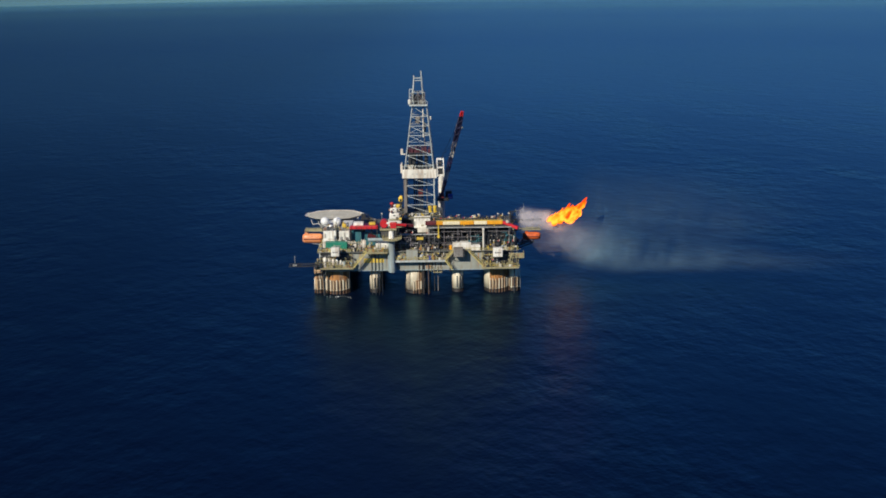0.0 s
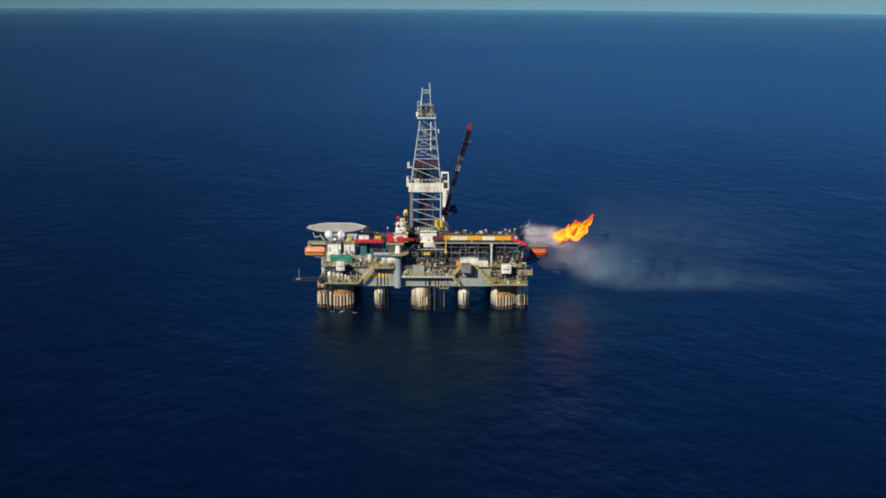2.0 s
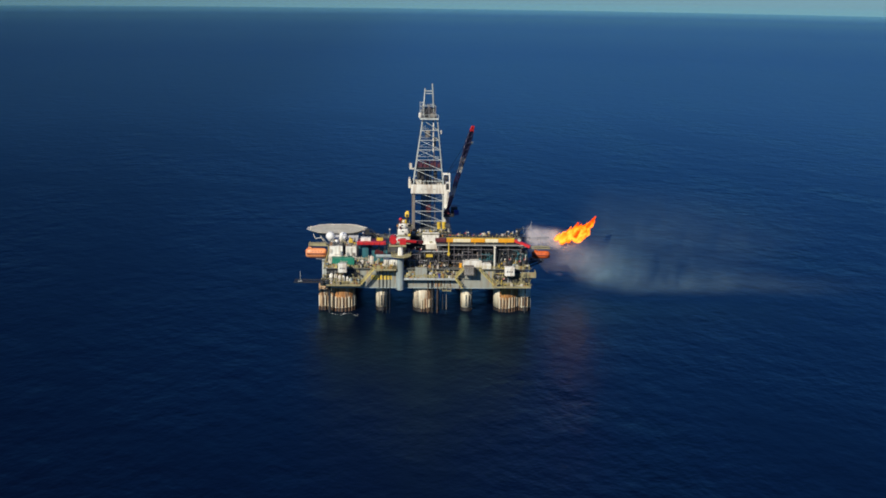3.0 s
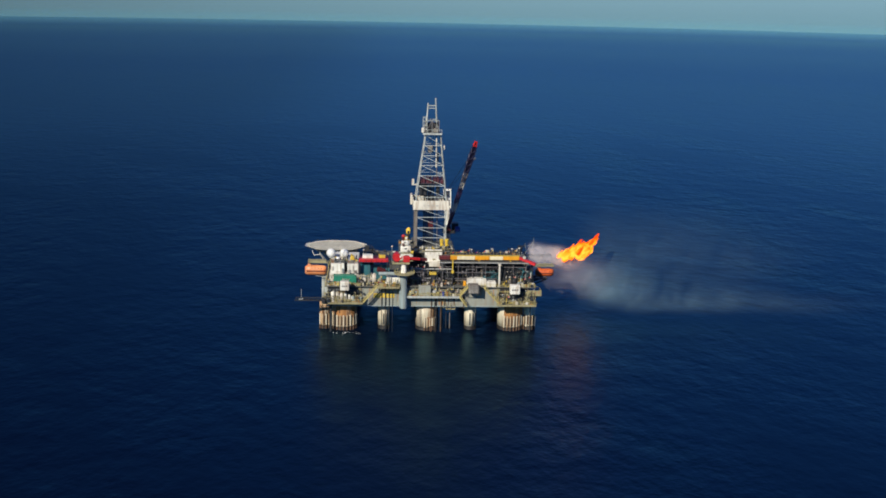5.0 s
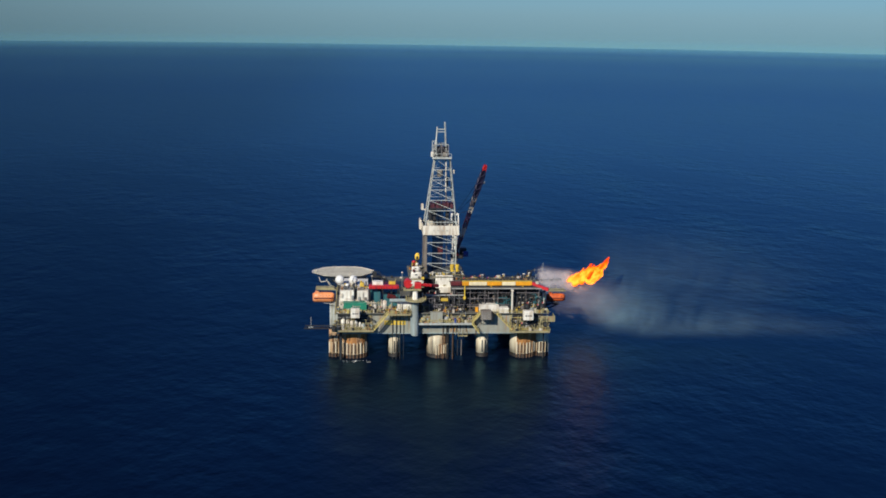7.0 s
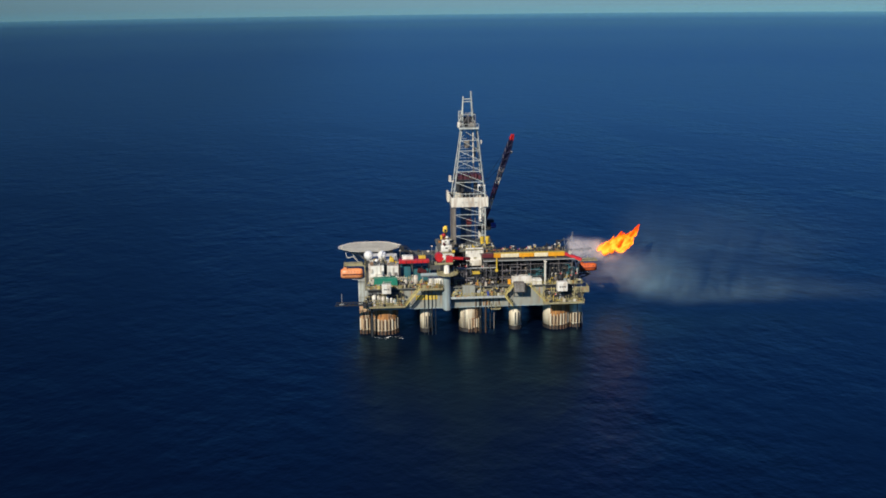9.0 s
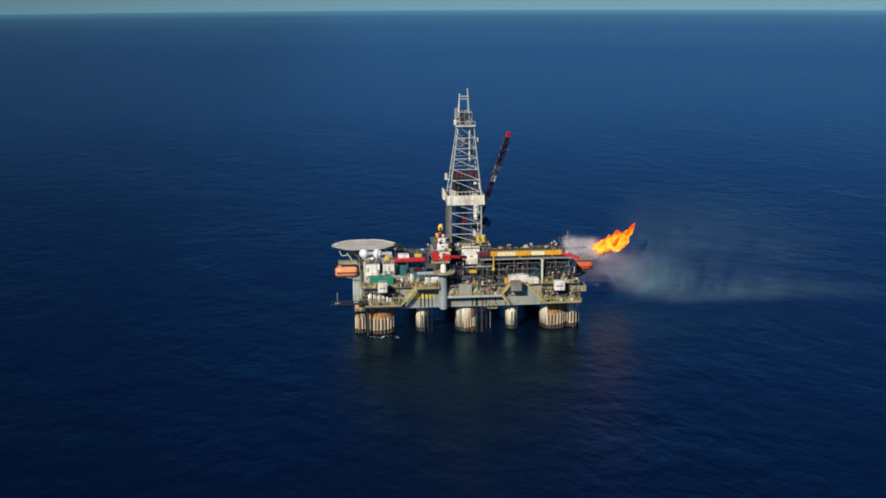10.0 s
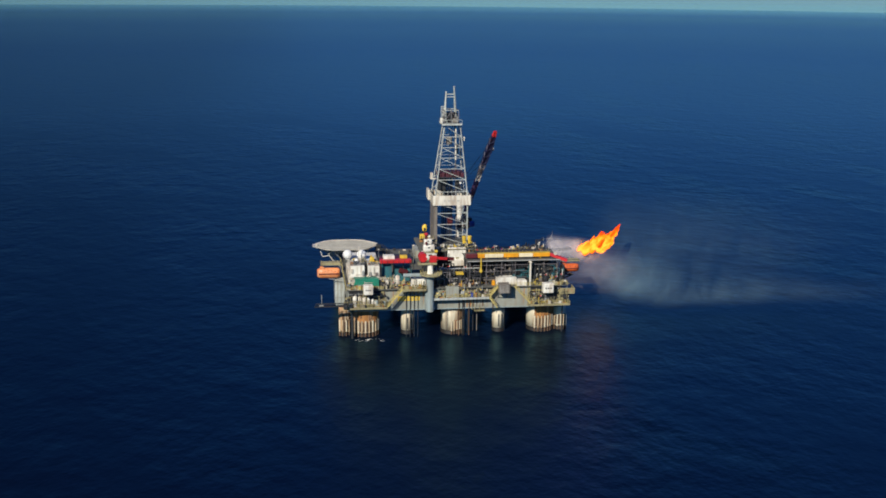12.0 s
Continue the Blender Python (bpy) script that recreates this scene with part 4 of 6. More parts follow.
# ---------------------------------------------------------------- lifeboats
def lifeboat(x0, x1, y, z0, z1, hang, label, side):
    """Enclosed boat under a davit frame whose arms reach out from the deck edge at x = hang."""
    t = thing("lifeboat", ((x0 + x1) / 2, y, z0), label, "lifeboat", "lifeboats")
    L, H = x1 - x0, z1 - z0
    paint = M_LIFE if side < 0 else M_LIFERED
    bm = bmesh.new()
    n, m = 14, 14
    rings = []
    for i in range(n + 1):
        u = i / n
        s = max(0.06, (1 - abs(2 * u - 1) ** 5)) ** 0.5
        ring = []
        for k in range(m):
            a = 2 * math.pi * k / m
            w = 1.45 * s * math.cos(a)
            h = math.sin(a)
            hz = H * 0.5 + (H * 0.5 * h * (0.55 + 0.45 * s) if h > 0 else H * 0.5 * h * (0.6 + 0.4 * s))
            ring.append(bm.verts.new((x0 + L * u, y + w, z0 + hz)))
        rings.append(ring)
    for p, q in zip(rings, rings[1:]):
        for k in range(m):
            j = (k + 1) % m
            bm.faces.new((p[k], q[k], q[j], p[j]))
    bm.faces.new(rings[0])
    bm.faces.new(rings[-1])
    part("boat_hull", bm, paint, t, "orange enclosed fibreglass hull", smooth=True)
    part("rubbing_strake", made(box, x0 + 0.6, x1 - 0.6, y - 1.52, y + 1.52, z0 + H * 0.42, z0 + H * 0.52, 0.05), M_DKRED, t)
    part("wheelhouse", made(box, x0 + L * 0.12, x0 + L * 0.3, y - 0.7, y + 0.7, z1 - 0.35, z1 + 0.45, 0.15), paint, t)
    for k in range(4):
        x = x0 + L * (0.36 + 0.14 * k)
        part("porthole", made(cyl, (x, y - 1.30, z0 + H * 0.72), (x, y - 1.15, z0 + H * 0.72), 0.18, None, 10), M_GLASS, t)
    top = z1 + 1.1
    for fx in (0.2, 0.8):
        x = x0 + L * fx
        part("fall_wire", made(cyl, (x, y, z1 - 0.2), (x, y, top), 0.06, None, 6), M_DARK, t)
    part("davit_roof", made(box, x0 + L * 0.15, x1, y - 1.6, y + 1.6, top, top + (1.0 if side < 0 else 0.4), 0.1), M_OLIVE, t, "olive grey davit frame")
    for dy in (-1.5, 1.5):
        part("davit_arm", made(beam, (hang, y + dy, DECK), (hang, y + dy, top + 0.2), 0.35), M_OLIVE, t)
        part("davit_arm", made(beam, (hang, y + dy, top + 0.2), (x0 + L * 0.5, y + dy, top + 0.2), 0.35), M_OLIVE, t)
        part("davit_brace", made(beam, (hang, y + dy, DECK - 3), ((x0 + x1) / 2, y + dy, z0 + 0.1 if side < 0 else z0 + 0.1), 0.22), M_STEEL, t)
        for k in range(3):
            x = x0 + L * (0.2 + 0.35 * k)
            part("frame_post", made(beam, (x, y + dy, top + 0.4), (x, y + dy, top + 1.2), 0.15), M_OLIVE, t)
    part("frame_rail", made(beam, (x0 + L * 0.2, y - 1.5, top + 1.2), (x0 + L * 0.9, y - 1.5, top + 1.2), 0.15), M_OLIVE, t)


lifeboat(-48.7, -40.2, 26.0, 15.5, 19.6, -39.4, "orange enclosed lifeboat hanging in davits at the platform side", -1)
lifeboat(43.8, 51.2, 26.0, 15.8, 19.0, 40.2, "red-orange enclosed lifeboat hanging in davits near the flare", 1)


def boat_cradle():
    t = thing("boat_platform", (45, 26, 13.0), "dark steel platform braced off the hull end below the lifeboat", "platform")
    part("floor", made(box, 40.6, 48.6, 23.6, 28.4, 15.0, 15.4, 0.05), M_DARK, t)
    for y in (24.0, 28.0):
        part("knee", made(beam, (48.0, y, 15.0), (38.4, y, 11.2), 0.45), M_DARK, t)
        part("knee", made(beam, (44.0, y, 15.0), (38.4, y, 12.8), 0.3), M_DARK, t)
        part("tie", made(beam, (38.4, y, 15.2), (41.0, y, 15.2), 0.4), M_DARK, t)
    for x in (41.2, 43.2, 45.6):
        part("chock", made(box, x, x + 0.7, 24.4, 27.6, 15.4, 16.1, 0.05), M_OXIDE, t)


boat_cradle()


# ---------------------------------------------------------------- cranes
def front_crane():
    x, y = -9.8, -2.6
    t = thing("pedestal_crane", (x, y, HULL_B), "deck crane with red cab on a tall grey round pedestal", "crane", "pedestal cranes")
    part("pedestal", made(cyl, (x, y, HULL_B - 0.2), (x, y, 23.4), 1.32, None, 32), M_BLUEGREY, t, "blue-grey round steel pedestal")
    part("pedestal_foot", made(box, x - 1.6, x + 1.6, y, 0.05, HULL_B, 17.6, 0.1), M_BLUEGREY, t)
    part("service_platform", made(cyl, (x + 0.3, y, 23.4), (x + 0.3, y, 23.75), 3.9, None, 24), M_OLIVE, t)
    for k in range(16):
        a = 2 * math.pi * k / 16
        q = Vector((x + 0.3 + 3.75 * math.cos(a), y + 3.75 * math.sin(a), 23.75))
        part("platform_post", made(beam, q, q + Vector((0, 0, 1.1)), 0.09), M_RAIL, t)
    part("slew_collar", made(cyl, (x, y, 23.75), (x, y, 27.2), 1.05, 0.95, 20), M_WHITE, t, "white slewing collar")
    part("machinery_bed", made(box, x - 4.4, x + 2.2, y - 1.4, y + 1.4, 27.2, 27.9, 0.1), M_OLIVE, t)
    part("cab", made(cyl, (x - 2.7, y - 1.4, 29.9), (x - 2.7, y + 1.6, 29.9), 1.55, None, 24), M_RED, t, "round red winch drum housing")
    part("drum_hub", made(cyl, (x - 1.3, y - 1.75, 30.3), (x - 1.3, y - 1.41, 30.3), 0.38, None, 16), M_WHITE, t)
    part("drum_bracket", made(box, x - 3.6, x - 1.8, y - 1.2, y + 1.2, 27.9, 28.5), M_DKRED, t)
    part("gantry", made(box, x - 0.3, x + 2.2, y - 0.9, y + 0.9, 27.9, 30.2, 0.25), M_RED, t)
    bm = bmesh.new()
    beam(bm, (x + 2.0, y, 29.2), (x + 8.6, y + 3.0, 28.2), 1.1, 1.1)
    part("boom_heel", bm, M_DKRED, t, "dark red boom heel")
    part("boom_web", made(beam, (x + 2.0, y - 0.9, 29.6), (x + 6.0, y + 0.6, 28.9), 0.5, 0.9), M_RED, t)
    return t


front_crane()


def banded_boom():
    """A long boom laid on its rests over the pipe deck, banded in orange and cream, with a red tip."""
    y, z = 3.6, 28.35
    t = thing("stowed_boom", (20, y, 27.0), "long boom banded orange and cream resting above the pipe deck", "crane boom")
    xs = [3.6, 8.0, 10.6, 17.4, 23.0, 28.2, 34.4]
    mats = [M_DKRED, M_ORANGE, M_BAND, M_ORANGE, M_BAND, M_ORANGE]
    for a, b, m in zip(xs, xs[1:], mats):
        s = part("boom_section", made(box, a + 0.02, b - 0.02, y - 0.8, y + 0.8, z - 0.75, z + 0.75, 0.22), m, t, "orange banded boom section" if m is M_ORANGE else "")
        for k in range(4):
            x = a + (b - a) * (k + 0.5) / 4
            part("web_rib", made(box, x - 0.1, x + 0.1, y - 0.87, y - 0.795, z - 0.7, z + 0.7), m, s)
    part("top_walk", made(box, 8.0, 34.4, y - 0.7, y + 0.7, z + 0.752, z + 0.92), M_YELLOW, t, "yellow walkway along the boom top")
    bm = bmesh.new()
    beam(bm, (34.6, y, z), (40.4, y - 2.5, z - 1.9), 1.3, 1.0)
    part("boom_tip", bm, M_RED, t, "red boom tip")
    part("tip_sheave", made(cyl, (36.2, y - 1.5, z + 0.5), (36.2, y - 0.9, z + 0.5), 0.6, None, 14), M_OFFWHITE, t)
    part("rest_leg", made(beam, (8.8, 0.6, DECK), (8.8, 0.6, 22.8), 0.3), M_DARK, t)
    part("boom_rest", made(beam, (8.8, 0.6, 22.8), (8.8, 0.6, 28.2), 0.4), M_YELLOW, t, "yellow boom rest post")
    part("boom_rest", made(box, 8.3, 9.3, 0.3, 0.9, 23.0, 23.9, 0.1), M_YELLOW, t)
    for x in (19.0, 31.0):
        part("boom_rest", made(beam, (x, y, 27.0), (x, y, z - 0.75), 0.5), M_YELLOW, t)
    for k in range(20):
        x = 9 + k * 1.3
        part("walk_post", made(beam, (x, y + 0.6, z + 0.85), (x, y + 0.6, z + 1.6), 0.08), M_RAIL, t)
    return t


def rear_crane():
    t = thing("pedestal_crane", (9.5, 58, DECK), "white pedestal crane at the rear edge with raised dark lattice boom", "crane", "pedestal cranes")
    part("pedestal", made(cyl, (9.5, 58.4, DECK), (9.5, 58.4, 27.0), 1.5, None, 24), M_OFFWHITE, t)
    part("slew_bed", made(box, 7.6, 12.8, 54.4, 59.6, 27.0, 28.4, 0.2), M_DARK, t)
    part("boom_heel", made(box, 8.6, 10.8, 53.6, 55.2, 28.4, 30.2, 0.2), M_DKRED, t, "dark red boom heel")
    part("house", made(box, 11.4, 14.2, 55.4, 59.4, 28.6, 31.2, 0.25), M_DARK, t)
    part("winch_drum", made(cyl, (12.6, 52.6, 29.4), (14.6, 52.6, 29.4), 1.15, None, 18), M_BLUE, t, "blue hoist drum")
    part("drum_frame", made(box, 12.3, 12.58, 52.0, 56.4, 28.0, 29.8), M_DARK, t)
    mast = part("mast", made(cyl, (9.5, 58.4, 28.6), (9.5, 58.4, 38.2), 1.3, 1.2, 20), M_WHITE, t, "white round crane mast")
    for dx in (-1.35, 1.35):
        part("head_post", made(beam, (9.4 + dx, 57.4, 37.4), (9.2 + dx * 1.05, 57.4, 45.4), 0.55, 0.5), M_WHITE, mast)
        part("head_post", made(beam, (9.4 + dx, 59.2, 37.4), (9.2 + dx * 1.05, 59.2, 45.4), 0.4), M_WHITE, mast)
    for z in (38.0, 41.4, 45.2):
        part("head_beam", made(box, 7.7, 10.9, 57.2, 59.4, z - 0.3, z + 0.3, 0.08), M_WHITE, mast)
    part("head_sheave", made(cyl, (8.4, 58.3, 43.2), (10.0, 58.3, 43.2), 1.1, None, 16), M_DARK, mast, "dark sheave in the mast head")
    part("head_winch", made(box, 8.3, 10.3, 57.6, 59.0, 38.4, 40.8, 0.2), M_DARK, mast)
    for z in (30.0, 32.4, 34.8):
        part("mast_ring", made(cyl, (9.5, 58.4, z), (9.5, 58.4, z + 0.25), 1.4, None, 20), M_OFFWHITE, mast)
    foot, tip = Vector((9.6, 54.4, 29.4)), Vector((19.1, 33.5, 69.0))
    ax = (tip - foot).normalized()
    side = (Vector((1, 0, 0)) - ax * ax.x).normalized()
    deep = ax.cross(side)
    L = (tip - foot).length

    def width(f):
        swell = 0.66 + 0.34 * max(0.0, 1 - abs(f - 0.82) / 0.22)
        return swell * min(1.0, 0.5 + f * 4) * (1 if f < 0.9 else 1.0 - 0.45 * (f - 0.9) / 0.1)

    def at(f, sx, sy):
        return foot + ax * L * f + side * sx * width(f) + deep * sy * width(f)

    bands = [(0.0, 0.2, M_PLUM), (0.2, 0.3, M_OFFWHITE), (0.3, 0.48, M_PLUM), (0.48, 0.55, M_OFFWHITE), (0.55, 0.66, M_DIMGREY), (0.66, 0.81, M_NAVY), (0.81, 0.95, M_NAVY), (0.95, 1.0, M_RED)]
    for f0, f1, m in bands:
        sec = part("boom_section", made(beam, foot + ax * L * f0, foot + ax * L * f1, 0.25), m, t, "red boom head" if m is M_RED else "")
        for sx in (-1, 1):
            for sy in (-1, 1):
                part("chord", made(beam, at(f0, sx, sy), at(f1, sx, sy), 0.26), m, sec)
        n = 2 if f1 - f0 < 0.1 else 4
        for k in range(n):
            g0, g1 = f0 + (f1 - f0) * k / n, f0 + (f1 - f0) * (k + 1) / n
            s = 1 if k % 2 else -1
            for sy in (-1, 1):
                part("lacing", made(beam, at(g0, s, sy), at(g1, -s, sy), 0.18), m, sec)
            for sx in (-1, 1):
                part("lacing", made(beam, at(g0, sx, s), at(g1, sx, -s), 0.16), m, sec)
        if m in (M_NAVY, M_RED):
            bm = bmesh.new()
            a = [bm.verts.new(at(f0, sx * 0.9, sy * 0.5)) for sx, sy in ((-1, -1), (1, -1), (1, 1), (-1, 1))]
            b = [bm.verts.new(at(f1, sx * 0.9, sy * 0.5)) for sx, sy in ((-1, -1), (1, -1), (1, 1), (-1, 1))]
            bm.faces.new(a)
            bm.faces.new(b)
            for k in range(4):
                bm.faces.new((a[k], a[(k + 1) % 4], b[(k + 1) % 4], b[k]))
            part("side_plate", bm, m, sec)
    part("hook_block", made(ball, tip - ax * 8.2 + side * 1.6, 0.6, 2), M_OFFWHITE, t)
    part("hook_wire", made(beam, tip - ax * 0.5 + side * 0.6, tip - ax * 8.2 + side * 1.6, 0.08), M_DARK, t)
    for k in (0.5, 0.68, 0.9):
        part("pendant", made(beam, (9.4, 58.0, 45.2), foot + ax * L * k, 0.1), M_DARK, t)
    return t


rear_crane()


# ---------------------------------------------------------------- pipe deck
def pipe_deck():
    t = thing("pipe_deck", (21, 9, DECK), "raised steel pipe deck on posts above dark machinery", "deck", kind="structure")
    part("deck_slab", made(box, 4.0, 37.8, 1.2, 17.0, 26.7, 27.0, 0.05), M_DECK, t)
    part("edge_beam", made(box, 4.0, 37.8, 0.9, 1.19, 26.72, 27.05, 0.05), M_STEEL, t)
    first = None
    for x in (5.0, 11.0, 16.5, 21.5, 32.0, 37.0):
        for y in (1.6, 9.0, 16.0):
            if first is None:
                first = part("post", made(beam, (x, y, DECK), (x, y, 26.7), 0.17), M_DIMGREY, t)
            else:
                again(first, (x, y, DECK), t)
    # dark sheet added as the painted shade below the pipe deck
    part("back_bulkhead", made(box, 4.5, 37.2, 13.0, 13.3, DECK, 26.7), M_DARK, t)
    for z in (20.6, 23.0, 25.2):
        part("pipe_rail", made(cyl, (6.0, 1.5, z), (25.5 if z < 24 else 37.0, 1.5, z), 0.09, None, 8), M_DIMGREY, t)


pipe_deck()
banded_boom()
railing((5, 16.8, 27.0), (37, 16.8, 27.0), M_DARK, gap=2.2, label="dark pipe handrail along the pipe deck")


# ---------------------------------------------------------------- boxes, tanks and machines
def container(x0, x1, y0, y1, z0, z1, mat, label, cat="container", ribs=True, bars=0, bar_mat=None, name="shipping_container"):
    t = thing(name, ((x0 + x1) / 2, (y0 + y1) / 2, z0), label, cat)
    body = part("shell", made(box, x0, x1, y0, y1, z0, z1, 0.08), mat, t)
    for x in (x0, x1):
        for y in (y0, y1):
            part("corner_post", made(box, x - 0.09, x + 0.09, y - 0.09, y + 0.09, z0, z1 + 0.04), mat, t)
    if ribs:
        n = max(3, int((x1 - x0) / 0.6))
        first = None
        for k in range(n):
            x = x0 + (x1 - x0) * (k + 0.5) / n
            if first is None:
                first = part("rib", made(box, x - 0.09, x + 0.09, y0 - 0.06, y0 + 0.01, z0 + 0.15, z1 - 0.15), mat, t)
            else:
                again(first, (x, PLACE[first.name].y, z0 + 0.15), t)
    if bars:
        w = (x1 - x0) * 0.62 / bars
        zc = (z0 + z1) / 2
        for k in range(bars):
            x = (x0 + x1) / 2 + (k - (bars - 1) / 2) * w
            part("letter_bar", made(box, x - w * 0.36, x + w * 0.36, y0 - 0.09, y0 - 0.061 + 0.05, zc - 0.35, zc + 0.25), bar_mat or M_BAR, t)
    return t


container(-26.4, -22.6, 8.0, 14.0, DECK, 24.4, M_TEAL, "dark teal steel container on the main deck")
container(-21.2, -15.2, 10.0, 16.0, DECK, 23.6, M_TEAL, "dark teal steel container beside a red rack")
container(-16.2, -10.9, 0.2, 3.0, 18.9, 21.4, M_WHITE, "white steel equipment cabinet on a low plinth", "cabinet", name="equipment_cabinet")
tagged(part("cabinet_plinth", made(box, -16.3, -10.8, 0.1, 3.1, DECK, 18.9, 0.03), M_STEEL), "grey steel plinth under a white cabinet", "plinth")
container(14.4, 21.6, 0.3, 3.4, 18.4, 20.9, M_WHITE, "white steel container by the pipe deck posts", name="shipping_container")
tagged(part("container_plinth", made(box, 14.4, 21.6, 0.3, 3.4, DECK, 18.4, 0.03), M_STEEL), "grey steel plinth under a white container", "plinth")
container(13.1, 13.9, 0.6, 1.6, DECK, 19.7, M_ORANGE, "orange locker beside the white container", "locker", ribs=False, name="locker")
container(21.8, 25.2, -0.9, 2.0, DECK, 20.0, M_WHITE, "low white steel container on the deck edge", name="shipping_container")


def side_house(x0, x1, z0, z1, label):
    """A small white house hung outboard on two arms, lettered on its front."""
    t = thing("winch_house", ((x0 + x1) / 2, -5, z0), label, "winch house", "outboard winch houses")
    part("shell", made(box, x0, x1, -6.3, -3.6, z0, z1, 0.25), M_WHITE, t)
    part("front_panel", made(box, x0 + 0.35, x1 - 0.35, -6.36, -6.29, z0 + 0.5, z1 - 0.4, 0.02), M_WHITE, t)
    w = (x1 - x0 - 1.2) / 3
    for k in range(3):
        x = x0 + 0.6 + w * (k + 0.5)
        part("letter_bar", made(box, x - w * 0.33, x + w * 0.33, -6.41, -6.355, (z0 + z1) / 2 - 0.25, (z0 + z1) / 2 + 0.3), M_BAR, t)
    for x in (x0 + 0.5, x1 - 0.5):
        part("arm", made(beam, (x, -5.6, z0 + 0.05), (x, -0.9, DECK - 0.05), 0.3), M_DARK, t)
        part("arm", made(beam, (x, -5.0, z0 + 0.05), (x, -0.05, 13.5), 0.25), M_DARK, t)
    return t


side_house(-33.5, -30.2, 17.5, 20.9, "small white outboard winch house with dark lettering bars")
side_house(30.2, 34.0, 16.5, 20.0, "small white outboard winch house with dark lettering bars")


def storage_tank(x, y, z0, r, h, mat, label, group="upright tanks"):
    t = thing("storage_tank", (x, y, z0), label, "tank", group)
    sh = part("shell", made(cyl, (x, y, z0), (x, y, z0 + h), r, None, 20), mat, t)
    for p in sh.data.polygons:
        p.use_smooth = len(p.vertices) == 4
    part("dome_end", made(ball, (x, y, z0 + h - 0.02), r * 0.995, 2, 0.45), mat, t, smooth=True)
    part("band", made(cyl, (x, y, z0 + h * 0.62), (x, y, z0 + h * 0.66), r + 0.03, None, 20), M_STEEL, t)
    part("vent", made(cyl, (x, y, z0 + h), (x, y, z0 + h + r * 0.9), 0.09, None, 6), M_STEEL, t)


for x, r, h in ((-36.4, 0.72, 3.9), (-34.6, 0.62, 3.5), (-33.1, 0.62, 3.5), (-31.6, 0.6, 3.4), (-30.2, 0.45, 2.8)):
    storage_tank(x, -2.6, 12.3, r, h, M_OFFWHITE, "small cream upright tank on the hull walkway")
storage_tank(-20.9, 2.0, DECK, 0.8, 3.9, M_OFFWHITE, "off-white upright tank on the main deck")
storage_tank(-24.6, 2.6, DECK, 0.6, 2.2, M_OFFWHITE, "off-white upright tank on the main deck")

# green tank box in front of the accommodation
container(-36.2, -27.8, 0.4, 3.4, DECK + 0.8, 21.6, M_GREEN, "green steel tank box before the white accommodation", "tank", name="green_tank")
tagged(part("tank_skid", made(box, -36.2, -27.8, 0.4, 3.4, DECK, DECK + 0.8, 0.03), M_DARK), "dark steel skid under a green tank", "skid")


def red_rack():
    t = thing("red_rack", (-21, 7, DECK), "red steel rack bridge above teal containers", "rack")
    part("top_beam", made(box, -26.8, -15.6, 5.6, 8.2, 25.7, 26.9, 0.15), M_RED, t)
    part("inner_roof", made(box, -26.4, -16.0, 8.21, 14.5, 25.4, 26.3, 0.1), M_DKRED, t)
    for x in (-26.5, -15.9):
        for y in (6.0, 14.0):
            part("post", made(beam, (x, y, DECK), (x, y, 25.8), 0.4), M_DARK, t)
    for k in range(6):
        x = -26.2 + k * 2
        part("stiffener", made(box, x, x + 0.2, 5.5, 5.61, 25.75, 26.85), M_DKRED, t)
    part("hanging_reel", made(cyl, (-19.6, 7.4, 22.6), (-17.0, 8.2, 21.6), 1.0, None, 16), M_DKRED, t)
    part("reel_arm", made(beam, (-18.3, 7.8, 22.1), (-18.3, 7.8, 25.8), 0.3), M_DARK, t)


red_rack()
container(-25.4, -21.6, 7.2, 9.8, 26.9, 28.1, M_WHITE, "long white locker on top of the red rack", "locker", ribs=False, name="locker")
container(-19.2, -16.9, 9.0, 10.6, 26.3, 27.7, M_YELLOW, "yellow equipment box on the red rack", "equipment box", ribs=False, name="equipment_box")


def grey_header():
    t = thing("pipe_header", (-14.8, -1.6, 23), "blue-grey horizontal pipe header beside the crane pedestal", "pipe")
    part("header", made(cyl, (-19.2, -1.0, 22.9), (-10.8, -1.0, 22.9), 0.7, None, 16), M_BLUEGREY, t)
    for x in (-18.6, -15.0, -11.6):
        part("leg", made(beam, (x, -0.9, DECK), (x, -0.9, 22.3), 0.22), M_BLUEGREY, t)


grey_header()


def yellow_sign():
    t = thing("name_board", (-17.1, -0.3, 13.4), "yellow board with faded lettering on the grey hull", "sign")
    part("board", made(box, -21.1, -13.2, -0.12, -0.02, 13.3, 15.0), M_YELLOW, t)
    for k, w in enumerate((0.7, 0.9, 0.5, 0.8, 0.8, 0.6)):
        x = -20.6 + k * 1.2
        part("letter_bar", made(box, x, x + w, -0.16, -0.115, 13.75, 14.5), M_RAIL, t)


yellow_sign()


